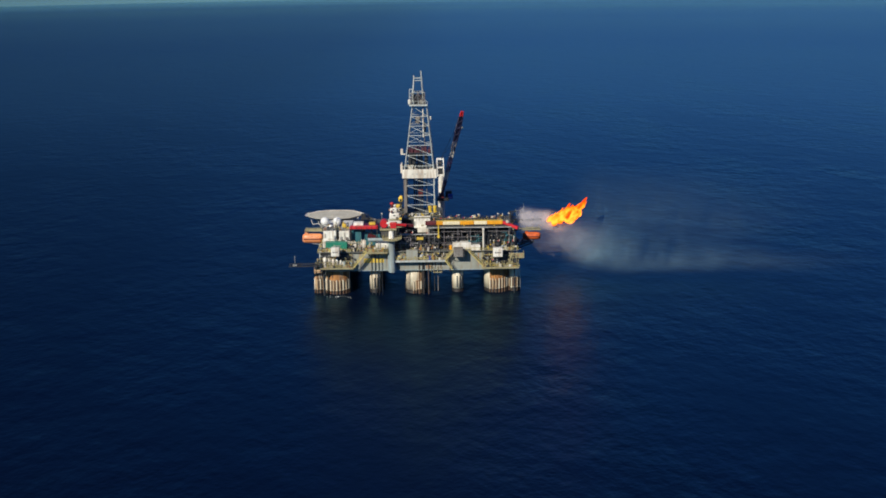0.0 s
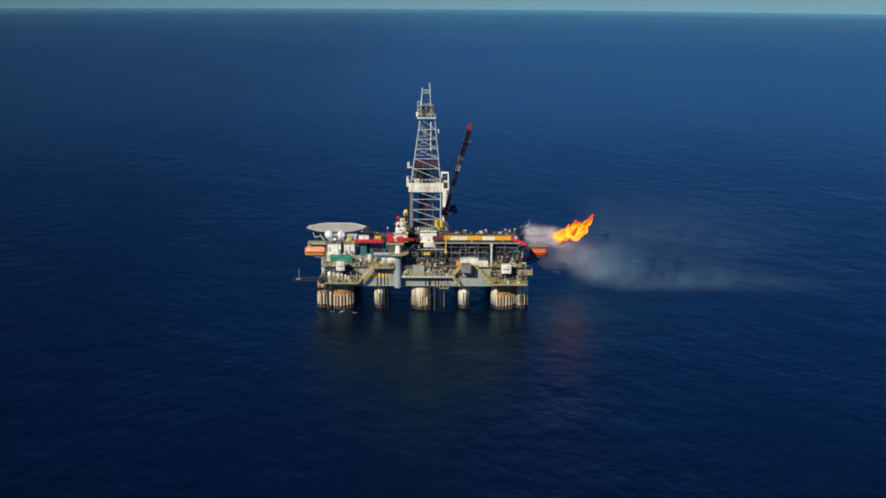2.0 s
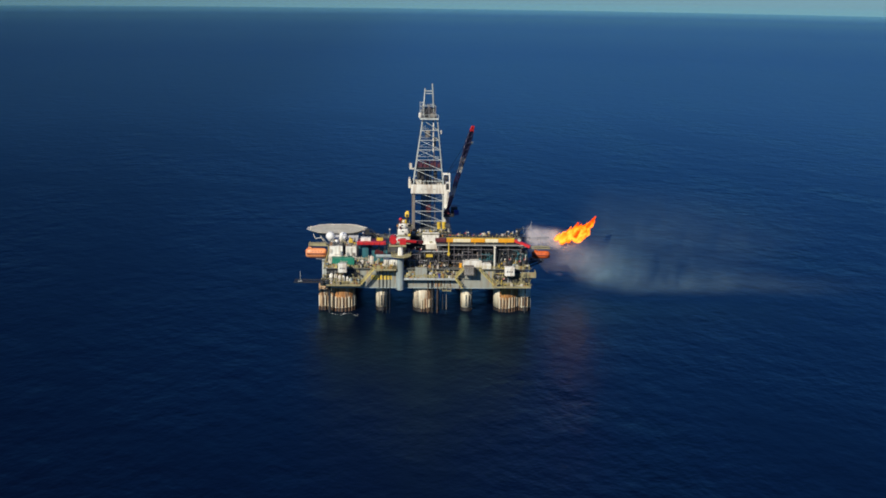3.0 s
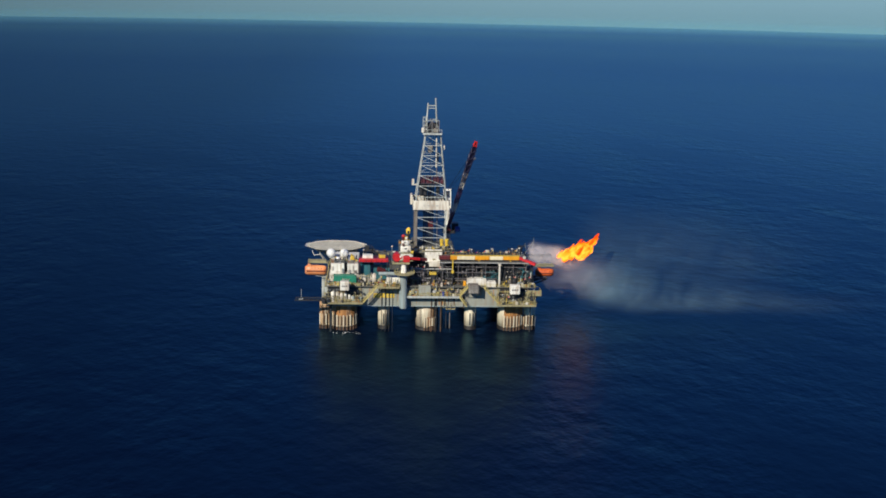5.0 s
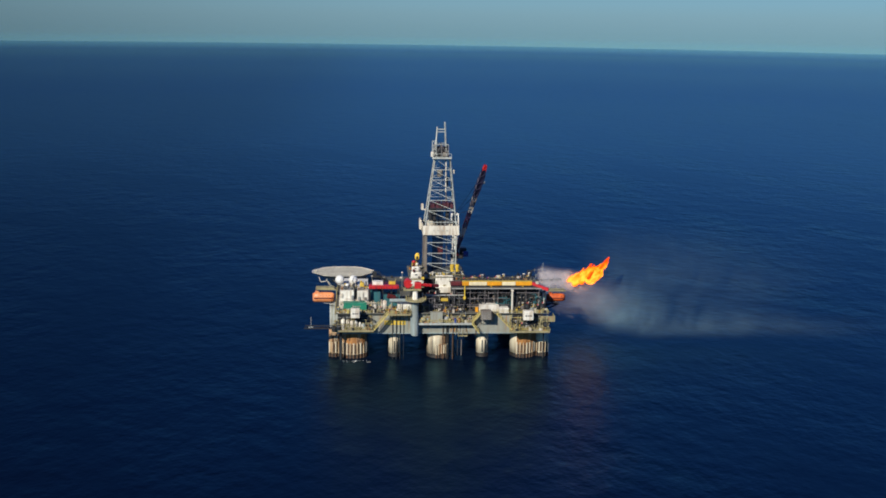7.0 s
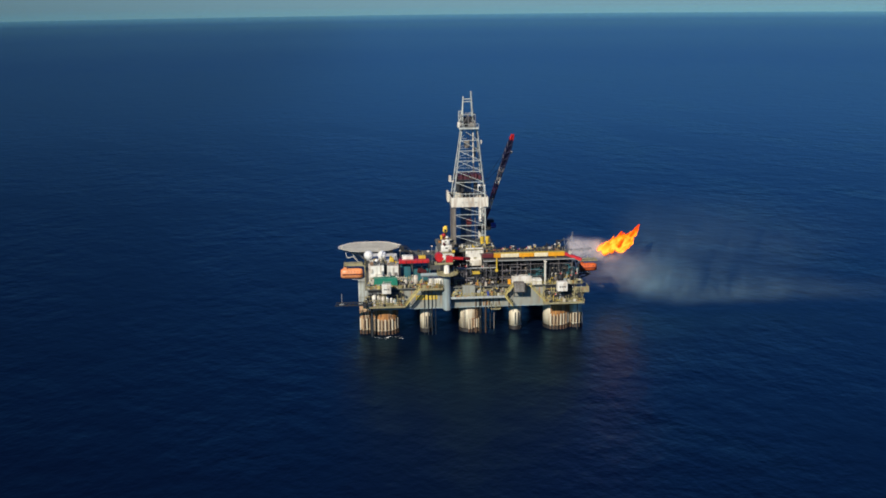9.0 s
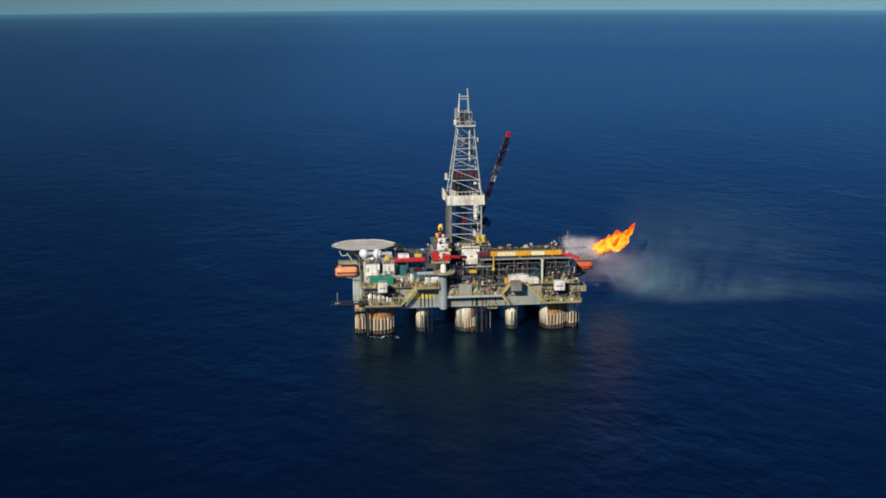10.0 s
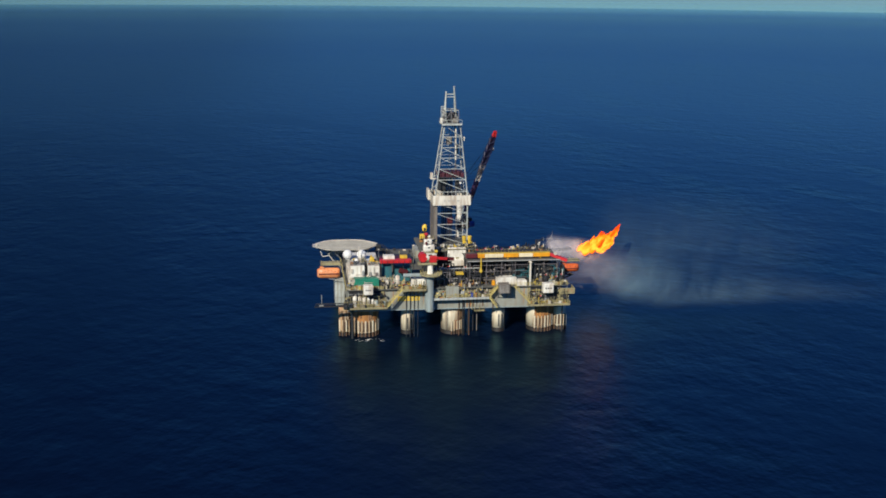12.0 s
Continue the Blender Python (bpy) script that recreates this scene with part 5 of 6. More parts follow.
def driller_house():
    t = thing("control_house", (-8.9, 9, DECK), "stacked white rounded control house with red caps before the derrick", "control house")
    part("support_trunk", made(box, -11.2, -9.0, 7.9, 10.6, DECK, 25.8, 0.1), M_DARK, t)
    part("support_trunk", made(box, -7.4, -6.6, 11.6, 12.2, DECK, 25.8, 0.1), M_DARK, t)
    part("support_floor", made(box, -11.6, -6.0, 7.2, 12.4, 25.8, 26.1, 0.05), M_OLIVE, t)
    a = part("lower_room", made(box, -11.5, -6.1, 7.8, 11.2, 26.104, 29.0, 0.5), M_WHITE, t)
    b = part("mid_room", made(box, -11.0, -6.8, 8.0, 11.0, 29.004, 31.6, 0.6), M_WHITE, t)
    c = part("upper_room", made(box, -10.7, -7.7, 8.3, 10.8, 31.604, 33.6, 0.6), M_WHITE, t)
    window(-8.6, 7.8, 27.9, 1.2, 0.4, a)
    window(-9.0, 8.0, 30.6, 0.7, 0.35, b)
    window(-9.3, 8.3, 33.0, 0.5, 0.3, c)
    for x, z, m in ((-10.6, 27.2, M_RED), (-7.6, 27.0, M_STEEL), (-8.0, 29.6, M_BROWN), (-10.0, 32.2, M_DKRED)):
        part("wall_box", made(box, x - 0.35, x + 0.35, 7.55, 8.35, z - 0.4, z + 0.5, 0.08), m, t)
    part("awning", made(box, -11.3, -6.5, 7.5, 7.9, 28.8, 29.1, 0.05), M_OLIVE, t)
    part("cap_neck", made(cyl, (-9.9, 9.4, 33.6), (-9.9, 9.4, 34.8), 0.5, None, 12), M_DKRED, t)
    part("cap", made(ball, (-9.9, 9.4, 35.3), 0.8, 2, 0.8), M_RED, t, "red ventilator cap", smooth=True)
    part("cap", made(ball, (-8.7, 9.6, 34.4), 0.65, 2, 0.8), M_OFFWHITE, t, smooth=True)
    part("side_stack", made(cyl, (-6.3, 9.8, 26.1), (-6.3, 9.8, 31.0), 0.3, None, 10), M_BROWN, t)
    part("side_drum", made(cyl, (-7.0, 7.6, 29.3), (-6.0, 7.6, 29.3), 0.6, None, 14), M_YELLOW, t, "yellow hose drum")


def rear_ventilator():
    t = thing("ventilator", (-7.5, 34.8, 27.98), "tall yellow hooded ventilator behind the derrick foot", "ventilator")
    part("trunk", made(cyl, (-7.5, 34.8, 27.98), (-7.5, 34.8, 31.0), 0.55, None, 14), M_DARK, t)
    part("head", made(box, -8.4, -6.6, 34.0, 35.7, 30.8, 33.0, 0.5), M_YELLOW, t, "yellow ventilator head")
    part("head_mouth", made(box, -7.9, -7.1, 33.86, 34.02, 31.2, 32.2, 0.05), M_DARK, t)
    part("head_cap", made(ball, (-7.3, 34.8, 33.0), 0.75, 2, 0.7), M_YELLOW, t, smooth=True)


rear_ventilator()
driller_house()
vt = thing("equipment_box", (-8.7, 31.8, 27.98), "yellow equipment box on a dark base beside the derrick", "equipment box")
part("base", made(box, -9.6, -7.8, 31.0, 32.6, 27.98, 28.5, 0.05), M_DARK, vt)
part("case", made(box, -9.7, -7.7, 30.9, 32.7, 28.504, 30.4, 0.2), M_YELLOW, vt)
for hx in (5.2, 7.2):
    hp = thing("pipe_handler", (hx, 18, 27.98), "yellow tapered pipe handler head on a dark leg", "pipe handler", "pipe handlers")
    part("leg", made(beam, (hx, 18, 27.98), (hx, 18, 30.2), 0.5), M_DARK, hp)
    part("head", made(cyl, (hx, 18, 29.6), (hx + 0.1, 18, 32.4), 0.45, 0.85, 10), M_YELLOW, hp)
    part("arm", made(beam, (hx, 17.8, 30.6), (hx + 0.9, 16.9, 30.0), 0.3), M_YELLOW, hp)
container(0.7, 2.2, 1.6, 3.0, DECK, 22.0, M_DARK, "dark pump cabinet on the main deck", "cabinet", ribs=True, name="pump_cabinet")
container(0.2, 2.6, 1.3, 3.2, 22.0, 22.8, M_YELLOW, "yellow hood on a dark pump cabinet", "hood", ribs=False, name="pump_hood")
container(-4.0, 0.4, -2.5, -0.5, 14.6, 18.6, M_HULL, "grey louvred machine room on the outboard platform", "machine room", name="machine_room")


def louvred_cooler():
    t = thing("air_cooler", (16.5, -3, 16.2), "grey louvred air cooler on the hull side", "cooler")
    part("casing", made(box, 14.7, 18.5, -4.2, -1.2, 16.2, 19.6, 0.1), M_BROWN, t)
    first = None
    for k in range(8):
        x = 15.1 + k * 0.43
        first = first or part("slat", made(box, x - 0.05, x + 0.05, -4.34, -4.19, 16.5, 19.3), M_STEEL, t)
        if k:
            again(first, (x, PLACE[first.name].y, 16.5), t)
    for x in (15.0, 18.2):
        part("arm", made(beam, (x, -3.9, 16.2), (x, 0.02, 13.6), 0.25), M_BROWN, t)
    part("exhaust_hose", made(cyl, (18.9, -3.6, 15.8), (18.9, -3.6, 19.2), 0.25, None, 10), M_DARK, t)
    part("hose_bend", made(cyl, (18.2, -3.6, 19.2), (19.1, -3.6, 19.2), 0.25, None, 10), M_DARK, t)


louvred_cooler()


def boom_post():
    t = thing("boom_support_post", (26.6, -1.6, HULL_B), "white steel post holding the pipe deck edge", "post")
    part("post", made(cyl, (26.6, -0.6, DECK), (26.6, -0.6, 26.9), 0.38, None, 16), M_OFFWHITE, t)
    part("cap", made(box, 26.1, 27.1, -1.1, 0.88, 26.3, 26.7, 0.1), M_OFFWHITE, t)


boom_post()


def side_platform():
    t = thing("side_platform", (39.8, 1, 15), "olive steel side platform bracketed off the hull end", "platform")
    part("floor", made(box, 37.0, 42.6, -2.6, 2.5, 15.0, 15.4, 0.05), M_OLIVE, t)
    part("bulwark", made(box, 37.0, 42.6, -2.66, -2.5, 15.4, 17.2, 0.05), M_OLIVE, t)
    part("bulwark", made(box, 42.44, 42.6, -2.498, 2.5, 15.4, 17.2, 0.05), M_OLIVE, t)
    part("knee", made(beam, (42.0, 0, 15.0), (38.4, 0.5, 11.0), 0.4), M_DARK, t)
    part("knee", made(beam, (38.6, -2.4, 15.0), (38.4, 0.2, 12.0), 0.3), M_DARK, t)
    for k in range(4):
        part("grating_bar", made(box, 37.4 + k * 1.3, 37.9 + k * 1.3, -2.7, -2.655, 15.7, 16.9), M_TAN, t)


side_platform()


def gangway():
    t = thing("gangway", (-44, -4.5, 12.3), "dark steel boarding gangway reaching out over the water", "gangway")
    for y in (-4.95, -4.05):
        part("chord", made(beam, (-50.6, y, 13.3), (-37.6, y, 13.3), 0.28), M_DARK, t)
        part("top_chord", made(beam, (-50.2, y, 14.3), (-37.6, y, 14.3), 0.14), M_DARK, t)
        for k in range(8):
            x = -50 + k * 1.7
            part("upright", made(beam, (x, y, 13.3), (x, y, 14.3), 0.12), M_DARK, t)
            part("lacing", made(beam, (x, y, 13.3), (x + 1.6, y, 14.3), 0.1), M_DARK, t)
    part("tread_plate", made(box, -50.5, -37.6, -4.9, -4.1, 13.32, 13.44), M_DARK, t)
    part("signal_mast", made(cyl, (-48.0, -4.5, 13.4), (-48.0, -4.5, 17.6), 0.12, None, 8), M_STEEL, t)
    part("mast_foot", made(box, -48.9, -47.2, -4.9, -4.1, 13.44, 14.0, 0.1), M_STEEL, t)
    part("hinge", made(box, -40.4, -39.2, -5.5, -2.6, 12.3, 13.7, 0.1), M_DARK, t)


gangway()


# ---------------------------------------------------------------- deck machinery
def pump_skid(x, y, z, w=2.6, d=1.6, h=1.7, mat=None, label="dark pump and motor skid between pipes", seed=1):
    rnd = random.Random(seed)
    mat = mat or M_DARK
    t = thing("pump_skid", (x, y, z), label, "pump", "deck machinery")
    part("base_frame", made(box, x - w / 2, x + w / 2, y - d / 2, y + d / 2, z, z + 0.25, 0.03), M_STEEL, t)
    part("motor", made(cyl, (x - w * 0.42, y, z + h * 0.45), (x, y, z + h * 0.45), h * 0.27, None, 14), mat, t)
    part("pump_case", made(cyl, (x + w * 0.12, y, z + 0.25), (x + w * 0.12, y, z + h * 0.8), h * 0.25, None, 14), M_BLUEGREY if rnd.random() < 0.4 and h < 3 else mat, t)
    part("motor_foot", made(box, x - w * 0.36, x - w * 0.06, y - d * 0.25, y + d * 0.25, z + 0.25, z + h * 0.3), mat, t)
    part("riser", made(cyl, (x + w * 0.38, y, z + 0.25), (x + w * 0.38, y, z + h * (1.0 + rnd.random() * 0.7)), 0.14, None, 8), M_OFFWHITE if rnd.random() < 0.5 else M_STEEL, t)
    part("valve_wheel", made(cyl, (x + w * 0.12, y - 0.05, z + h * 0.86), (x + w * 0.12, y + 0.05, z + h * 0.86), 0.28, None, 12), M_RED if rnd.random() < 0.4 else M_YELLOW, t)
    part("valve_stem", made(cyl, (x + w * 0.12, y, z + h * 0.78), (x + w * 0.12, y, z + h * 0.9), 0.08, None, 8), M_STEEL, t)


def manifold(x0, x1, y, z, h, n, mat, label="grey pipe manifold with upright branches"):
    t = thing("pipe_manifold", ((x0 + x1) / 2, y, z), label, "pipework", "deck machinery")
    for k in range(n):
        x = x0 + (x1 - x0) * (k + 0.5) / n
        part("branch", made(cyl, (x, y, z), (x, y, z + h * (0.8 + 0.2 * ((k * 7) % 3) / 2)), 0.11 + 0.05 * ((k * 5) % 3), None, 8), mat, t)
    for f in (0.35, 0.72):
        part("header", made(cyl, (x0, y - 0.12, z + h * f), (x1, y - 0.12, z + h * f), 0.16, None, 8), mat, t)


def lamp_post(x, y, z, h):
    t = thing("flood_lamp", (x, y, z), "slim pole with a small flood lamp on deck", "lamp", "deck flood lamps")
    part("pole", made(cyl, (x, y, z), (x, y, z + h), 0.09, 0.07, 8), M_STEEL, t)
    part("lamp_head", made(box, x - 0.35, x + 0.35, y - 0.3, y + 0.1, z + h - 0.05, z + h + 0.35, 0.05), M_OFFWHITE, t)


rnd = random.Random(5)
MIX = [M_DARK, M_DARK, M_DARK, M_BROWN, M_STEEL, M_BROWN]
# under the pipe deck
for k in range(13):
    x = 6.4 + k * 2.45
    pump_skid(x, 4.2 + rnd.random() * 2.5, DECK, 1.9, 1.5, 2.0 + rnd.random() * 1.6, rnd.choice(MIX), seed=k)
for k in range(9):
    x = 5.4 + k * 3.6
    manifold(x, x + 2.6, 9.5 + rnd.random() * 2, DECK, 6.5, 5, rnd.choice([M_DIMGREY, M_DARK, M_DARK, M_BROWN]))
for k, (x, h) in enumerate(((20.6, 5.4), (23.8, 6.0), (24.9, 5.0), (29.0, 5.6), (31.4, 4.6), (34.2, 5.2), (36.0, 4.0))):
    storage_tank(x, 6.6, DECK, 0.75, h, (M_BROWN, M_DARK, M_BROWN, M_DARK, M_DARK, M_BROWN, M_DARK)[k], "grey upright vessel under the pipe deck", "process vessels")
for k in range(6):
    x = 28.6 + k * 1.9
    pump_skid(x, 0.9, DECK, 1.6, 1.4, 2.2 + (k % 3) * 0.9, (M_DARK, M_BROWN, M_DARK, M_BLUEGREY, M_DARK, M_DARK)[k], seed=40 + k)
# before the drill floor
for k in range(7):
    x = -8.0 + k * 2.3
    pump_skid(x, 7.0 + (k % 3) * 1.6, DECK, 1.9, 1.5, 2.4 + (k % 2) * 1.4, rnd.choice([M_DARK, M_DARK, M_BROWN]), seed=70 + k)
manifold(28.0, 37.6, 2.5, DECK, 7.0, 6, M_BROWN, "grey pipe manifold under the pipe deck end")
manifold(28.6, 37.4, 1.9, DECK, 3.6, 6, M_OLIVE, "olive pipe manifold under the pipe deck end")
manifold(10.0, 26.0, 3.0, DECK, 5.5, 8, M_DARK, "grey pipe manifold under the pipe deck")
manifold(-8.6, -3.0, 11.0, DECK, 6.0, 7, M_DARK, "dark pipe manifold before the drill floor")
manifold(4.2, 9.5, 11.2, DECK, 6.5, 7, M_DARK, "dark pipe manifold before the drill floor")
# outboard platform
for k, x in enumerate((-7.2, -5.2, 2.0, 4.2, 6.3, 8.4, 10.2)):
    pump_skid(x, -1.5, 14.6, 1.7, 1.2, 1.7 + (k % 3) * 0.6, (M_OLIVE, M_DARK, M_STEEL, M_DARK, M_OLIVE, M_DARK, M_BROWN)[k], "weathered pump skid on the outboard platform", seed=90 + k)
for k, x in enumerate((-39.2, -29.0, -27.4, -26.0)):
    pump_skid(x, -2.4, 12.3, 1.4, 1.2, 1.8 + (k % 2), (M_OLIVE, M_OFFWHITE, M_OLIVE, M_DARK)[k], "weathered pump skid on the hull walkway", seed=120 + k)
for k, x in enumerate((27.6, 30.0, 32.2, 34.5, 36.8, 39.2)):
    pump_skid(x, -2.2, 12.0, 1.5, 1.3, 2.0 + (k % 3) * 0.8, (M_OLIVE, M_DARK, M_STEEL, M_DARK, M_OLIVE, M_DARK)[k], "weathered pump skid on the hull walkway", seed=140 + k)
# left deck edge
for k, x in enumerate((-38.4, -26.4, -22.8, -19.0)):
    pump_skid(x, 1.4, DECK, 1.6, 1.3, 2.0 + (k % 2) * 0.8, (M_BROWN, M_DARK, M_STEEL, M_OLIVE)[k], seed=160 + k)
manifold(-27.2, -22.0, 5.0, DECK, 3.4, 6, M_OLIVE, "olive pipe manifold beside teal containers")
# pipes stacked on the pipe deck, behind the boom
def pipe_stack():
    t = thing("pipe_stack", (21, 12, 27.0), "stack of dark drill pipes lying on the pipe deck", "pipe stack")
    first = None
    for row in range(2):
        for k in range(13 - row):
            q = (20.5, 8.0 + 0.5 * row / 2 + k * 0.5, 27.0 + row * 0.43)
            if first is None:
                first = part("drill_pipe", made(cyl, (8.5, q[1], q[2] + 0.24), (32.5, q[1], q[2] + 0.24), 0.24, None, 10), M_DARK, t)
            else:
                again(first, q, t)


pipe_stack()
for k in range(9):
    x = 9.5 + k * 3.1
    pump_skid(x, 15.2 + (k % 3) * 0.4, 27.0, 1.5, 1.0, 0.8 + (k % 3) * 0.35, (M_DARK, M_DARK, M_DARK, M_YELLOW, M_DARK, M_DARK)[k % 6], "dark machine skid on the pipe deck", seed=200 + k)
for x, y, z, h in ((9.2, 16.2, 27.0, 2.0), (17.0, 16.2, 27.0, 1.6), (25.0, 16.3, 27.0, 1.8), (33.0, 16.2, 27.0, 2.0), (-14.2, 12, DECK, 12.5), (38.6, 40, DECK, 6.0), (-25.5, 30, DECK, 7.0), (-28.0, 1.0, DECK, 4.0)):
    lamp_post(x, y, z, h)
# rear deck
for k, (x0, x1, y0, y1, h, m, lab) in enumerate((
        (-24, -12, 34, 44, 1.8, M_DARK, "dark machinery house on the rear deck"),
        (14.5, 24, 34, 44, 2.6, M_DARK, "dark machinery house on the rear deck"),
        (26, 36, 32, 42, 2.4, M_BROWN, "brown machinery house on the rear deck"),
        (-10, 4, 44, 54, 3.0, M_HULL, "grey machinery house on the rear deck"))):
    container(x0, x1, y0, y1, DECK, DECK + h, m, lab, "machinery house", name="machinery_house")


# ---------------------------------------------------------------- painted alcoves and clutter along the hull side
def alcove(x0, x1, z0, z1, seed, label):
    """A dark plate on the hull side, painted as a shaded recess, behind upright pipes, cable trays and lockers."""
    r = random.Random(seed)
    t = thing("service_alcove", ((x0 + x1) / 2, 0, z0), label, "service bay")
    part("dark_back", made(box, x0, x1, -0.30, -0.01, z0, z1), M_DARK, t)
    x = x0 + 0.3
    while x < x1 - 0.3:
        rad = r.choice((0.08, 0.12, 0.2, 0.3))
        top = z0 + (z1 - z0) * r.uniform(0.45, 1.0)
        part("pipe", made(cyl, (x, -0.55, z0 - 0.3), (x, -0.55, top), rad, None, 8), r.choice((M_OLIVE, M_STEEL, M_BROWN, M_DARK, M_OFFWHITE, M_RUST)), t)
        x += rad + r.uniform(0.25, 0.8)
    for k in range(3):
        z = z0 + (z1 - z0) * (0.25 + 0.27 * k) + r.uniform(-0.3, 0.3)
        part("cable_tray", made(box, x0, x1, -0.85, -0.6, z, z + 0.14), r.choice((M_OLIVE, M_STEEL, M_RAIL)), t)
    for k in range(int((x1 - x0) / 2.2)):
        x = x0 + r.uniform(0.4, x1 - x0 - 1.2)
        z = r.uniform(z0, z1 - 1.2)
        part("junction_box", made(box, x, x + r.uniform(0.4, 1.0), -1.15, -0.5, z, z + r.uniform(0.5, 1.1), 0.05), r.choice((M_OFFWHITE, M_STEEL, M_BROWN, M_OLIVE, M_DARK)), t)
    return t


alcove(-38.3, -27.0, 12.4, 17.4, 21, "pipes before a plate painted dark as shade above the hull walkway")
alcove(27.0, 38.3, 12.1, 17.4, 22, "pipes before a plate painted dark as shade above the hull walkway")
alcove(2.0, 13.0, 14.7, 17.5, 23, "pipes before a plate painted dark as shade behind the machinery platform")


def drum(x, y, z, mat, label):
    t = thing("steel_drum", (x, y, z), label, "drum", "steel drums")
    part("barrel", made(cyl, (x, y, z), (x, y, z + 0.9), 0.3, None, 14), mat, t)
    for h in (0.3, 0.6):
        part("hoop", made(cyl, (x, y, z + h - 0.02), (x, y, z + h + 0.02), 0.315, None, 14), mat, t)


def crate(x, y, z, w, d, h, mat, label):
    t = thing("equipment_crate", (x, y, z), label, "crate", "equipment crates")
    part("box", made(box, x - w / 2, x + w / 2, y - d / 2, y + d / 2, z, z + h * 0.85, 0.04), mat, t)
    part("lid", made(box, x - w / 2 - 0.04, x + w / 2 + 0.04, y - d / 2 - 0.04, y + d / 2 + 0.04, z + h * 0.852, z + h, 0.03), mat, t)


def ladder(x, y, z0, z1, mat, label):
    t = thing("ladder", (x, y, z0), label, "ladder", "hull ladders")
    for dx in (-0.28, 0.28):
        part("stile", made(beam, (x + dx, y, z0), (x + dx, y, z1), 0.1), mat, t)
    first = None
    n = int((z1 - z0) / 0.4)
    for k in range(n):
        z = z0 + 0.3 + 0.4 * k
        if first is None:
            first = part("rung", made(beam, (x - 0.28, y, z), (x + 0.28, y, z), 0.06), mat, t)
        else:
            again(first, PLACE[first.name] + Vector((0, 0, 0.4 * k)), t)


ladder(-26.4, -0.5, HULL_B, DECK + 1.0, M_RAIL, "yellow ladder on the grey hull side")
ladder(26.2, -0.5, HULL_B, DECK + 1.0, M_RAIL, "yellow ladder on the grey hull side")
ladder(-3.4, 1.0, 1.5, HULL_B, M_BROWN, "rusty ladder on the cream column")
rr = random.Random(77)
TINTS = [(M_OFFWHITE, "off-white"), (M_OFFWHITE, "off-white"), (M_RED, "red"), (M_BLUE, "blue"), (M_RAIL, "faded yellow"), (M_DARK, "dark"), (M_DARK, "dark"), (M_OLIVE, "olive"), (M_OLIVE, "olive"), (M_RUST, "rusty"), (M_BROWN, "brown"), (M_STEEL, "grey")]
SPOTS = [(-38.5, -26.5, -0.6, -0.1, DECK), (-26.0, -20.0, -0.5, 3.5, DECK), (-40.0, -25.5, -3.9, -1.4, 12.3), (-19.0, -12.0, -3.8, -1.6, 18.6), (-8.0, 11.0, -2.5, -1.3, 14.6),
         (-8.0, 8.5, -0.8, 5.5, DECK), (26.5, 40.0, -4.1, -1.2, 12.0), (27.5, 39.5, -0.9, -0.2, DECK), (6.0, 37.0, 14.6, 16.4, 27.0), (-8.8, 9.8, 16.0, 21.0, 27.98), (-24.0, 36.0, 46.0, 58.0, DECK)]
for x0, x1, y0, y1, z in SPOTS:
    for k in range(9):
        m, word = rr.choice(TINTS)
        x, y = rr.uniform(x0, x1), rr.uniform(y0, y1)
        if rr.random() < 0.45:
            drum(x, y, z, m, word + " steel drum standing on the deck")
        else:
            crate(x, y, z, rr.uniform(0.6, 1.6), rr.uniform(0.5, 0.9), rr.uniform(0.6, 1.7), m, word + " steel equipment crate on the deck")

def scatter(name, label, mat, seed, count):
    """Small loose gear on the decks: boxes, short pipes, valves and hose ends, all standing on a deck."""
    r = random.Random(seed)
    bm = bmesh.new()
    decks = SPOTS + [(-9.0, 9.0, 0.5, 4.5, DECK), (9.0, 38.0, 1.8, 5.5, DECK), (-27.0, -9.5, 0.2, 7.0, DECK), (-37.0, -27.0, 6.0, 12.0, 25.2), (-11.0, -6.0, 15.6, 17.0, 31.0), (27.0, 40.0, -4.2, -2.6, 12.0)]
    for k in range(count):
        x0, x1, y0, y1, z = decks[k % len(decks)]
        x, y = r.uniform(x0, x1), r.uniform(y0, y1)
        kind = r.random()
        if kind < 0.4:
            w, d, h = r.uniform(0.15, 0.6), r.uniform(0.15, 0.5), r.uniform(0.2, 1.3)
            box(bm, x - w, x + w, y - d, y + d, z, z + h)
        elif kind < 0.75:
            cyl(bm, (x, y, z), (x, y, z + r.uniform(0.6, 2.6)), r.uniform(0.06, 0.16), None, 6)
        else:
            zz = z + r.uniform(0.15, 1.0)
            L = r.uniform(0.6, 2.0)
            cyl(bm, (x, y, zz), (x + L, y, zz), r.uniform(0.06, 0.14), None, 6)
            cyl(bm, (x + 0.1, y, z), (x + 0.1, y, zz), 0.06, None, 6)
    me = bpy.data.meshes.new(name)
    bm.to_mesh(me)
    bm.free()
    me.materials.append(mat)
    tagged(new(name, me), label, "deck gear", kind="stuff")


scatter("deck_gear", "small dark valves, pipes and gear on the decks", M_DARK, 301, 420)
scatter("deck_gear", "small olive valves, pipes and gear on the decks", M_OLIVE, 302, 280)
scatter("deck_gear", "small off-white boxes and pipe ends on the decks", M_OFFWHITE, 303, 150)
scatter("deck_gear", "small rusty boxes and pipe ends on the decks", M_RUST, 304, 110)
scatter("deck_gear", "small yellow valves and hose ends on the decks", M_YELLOW, 305, 80)

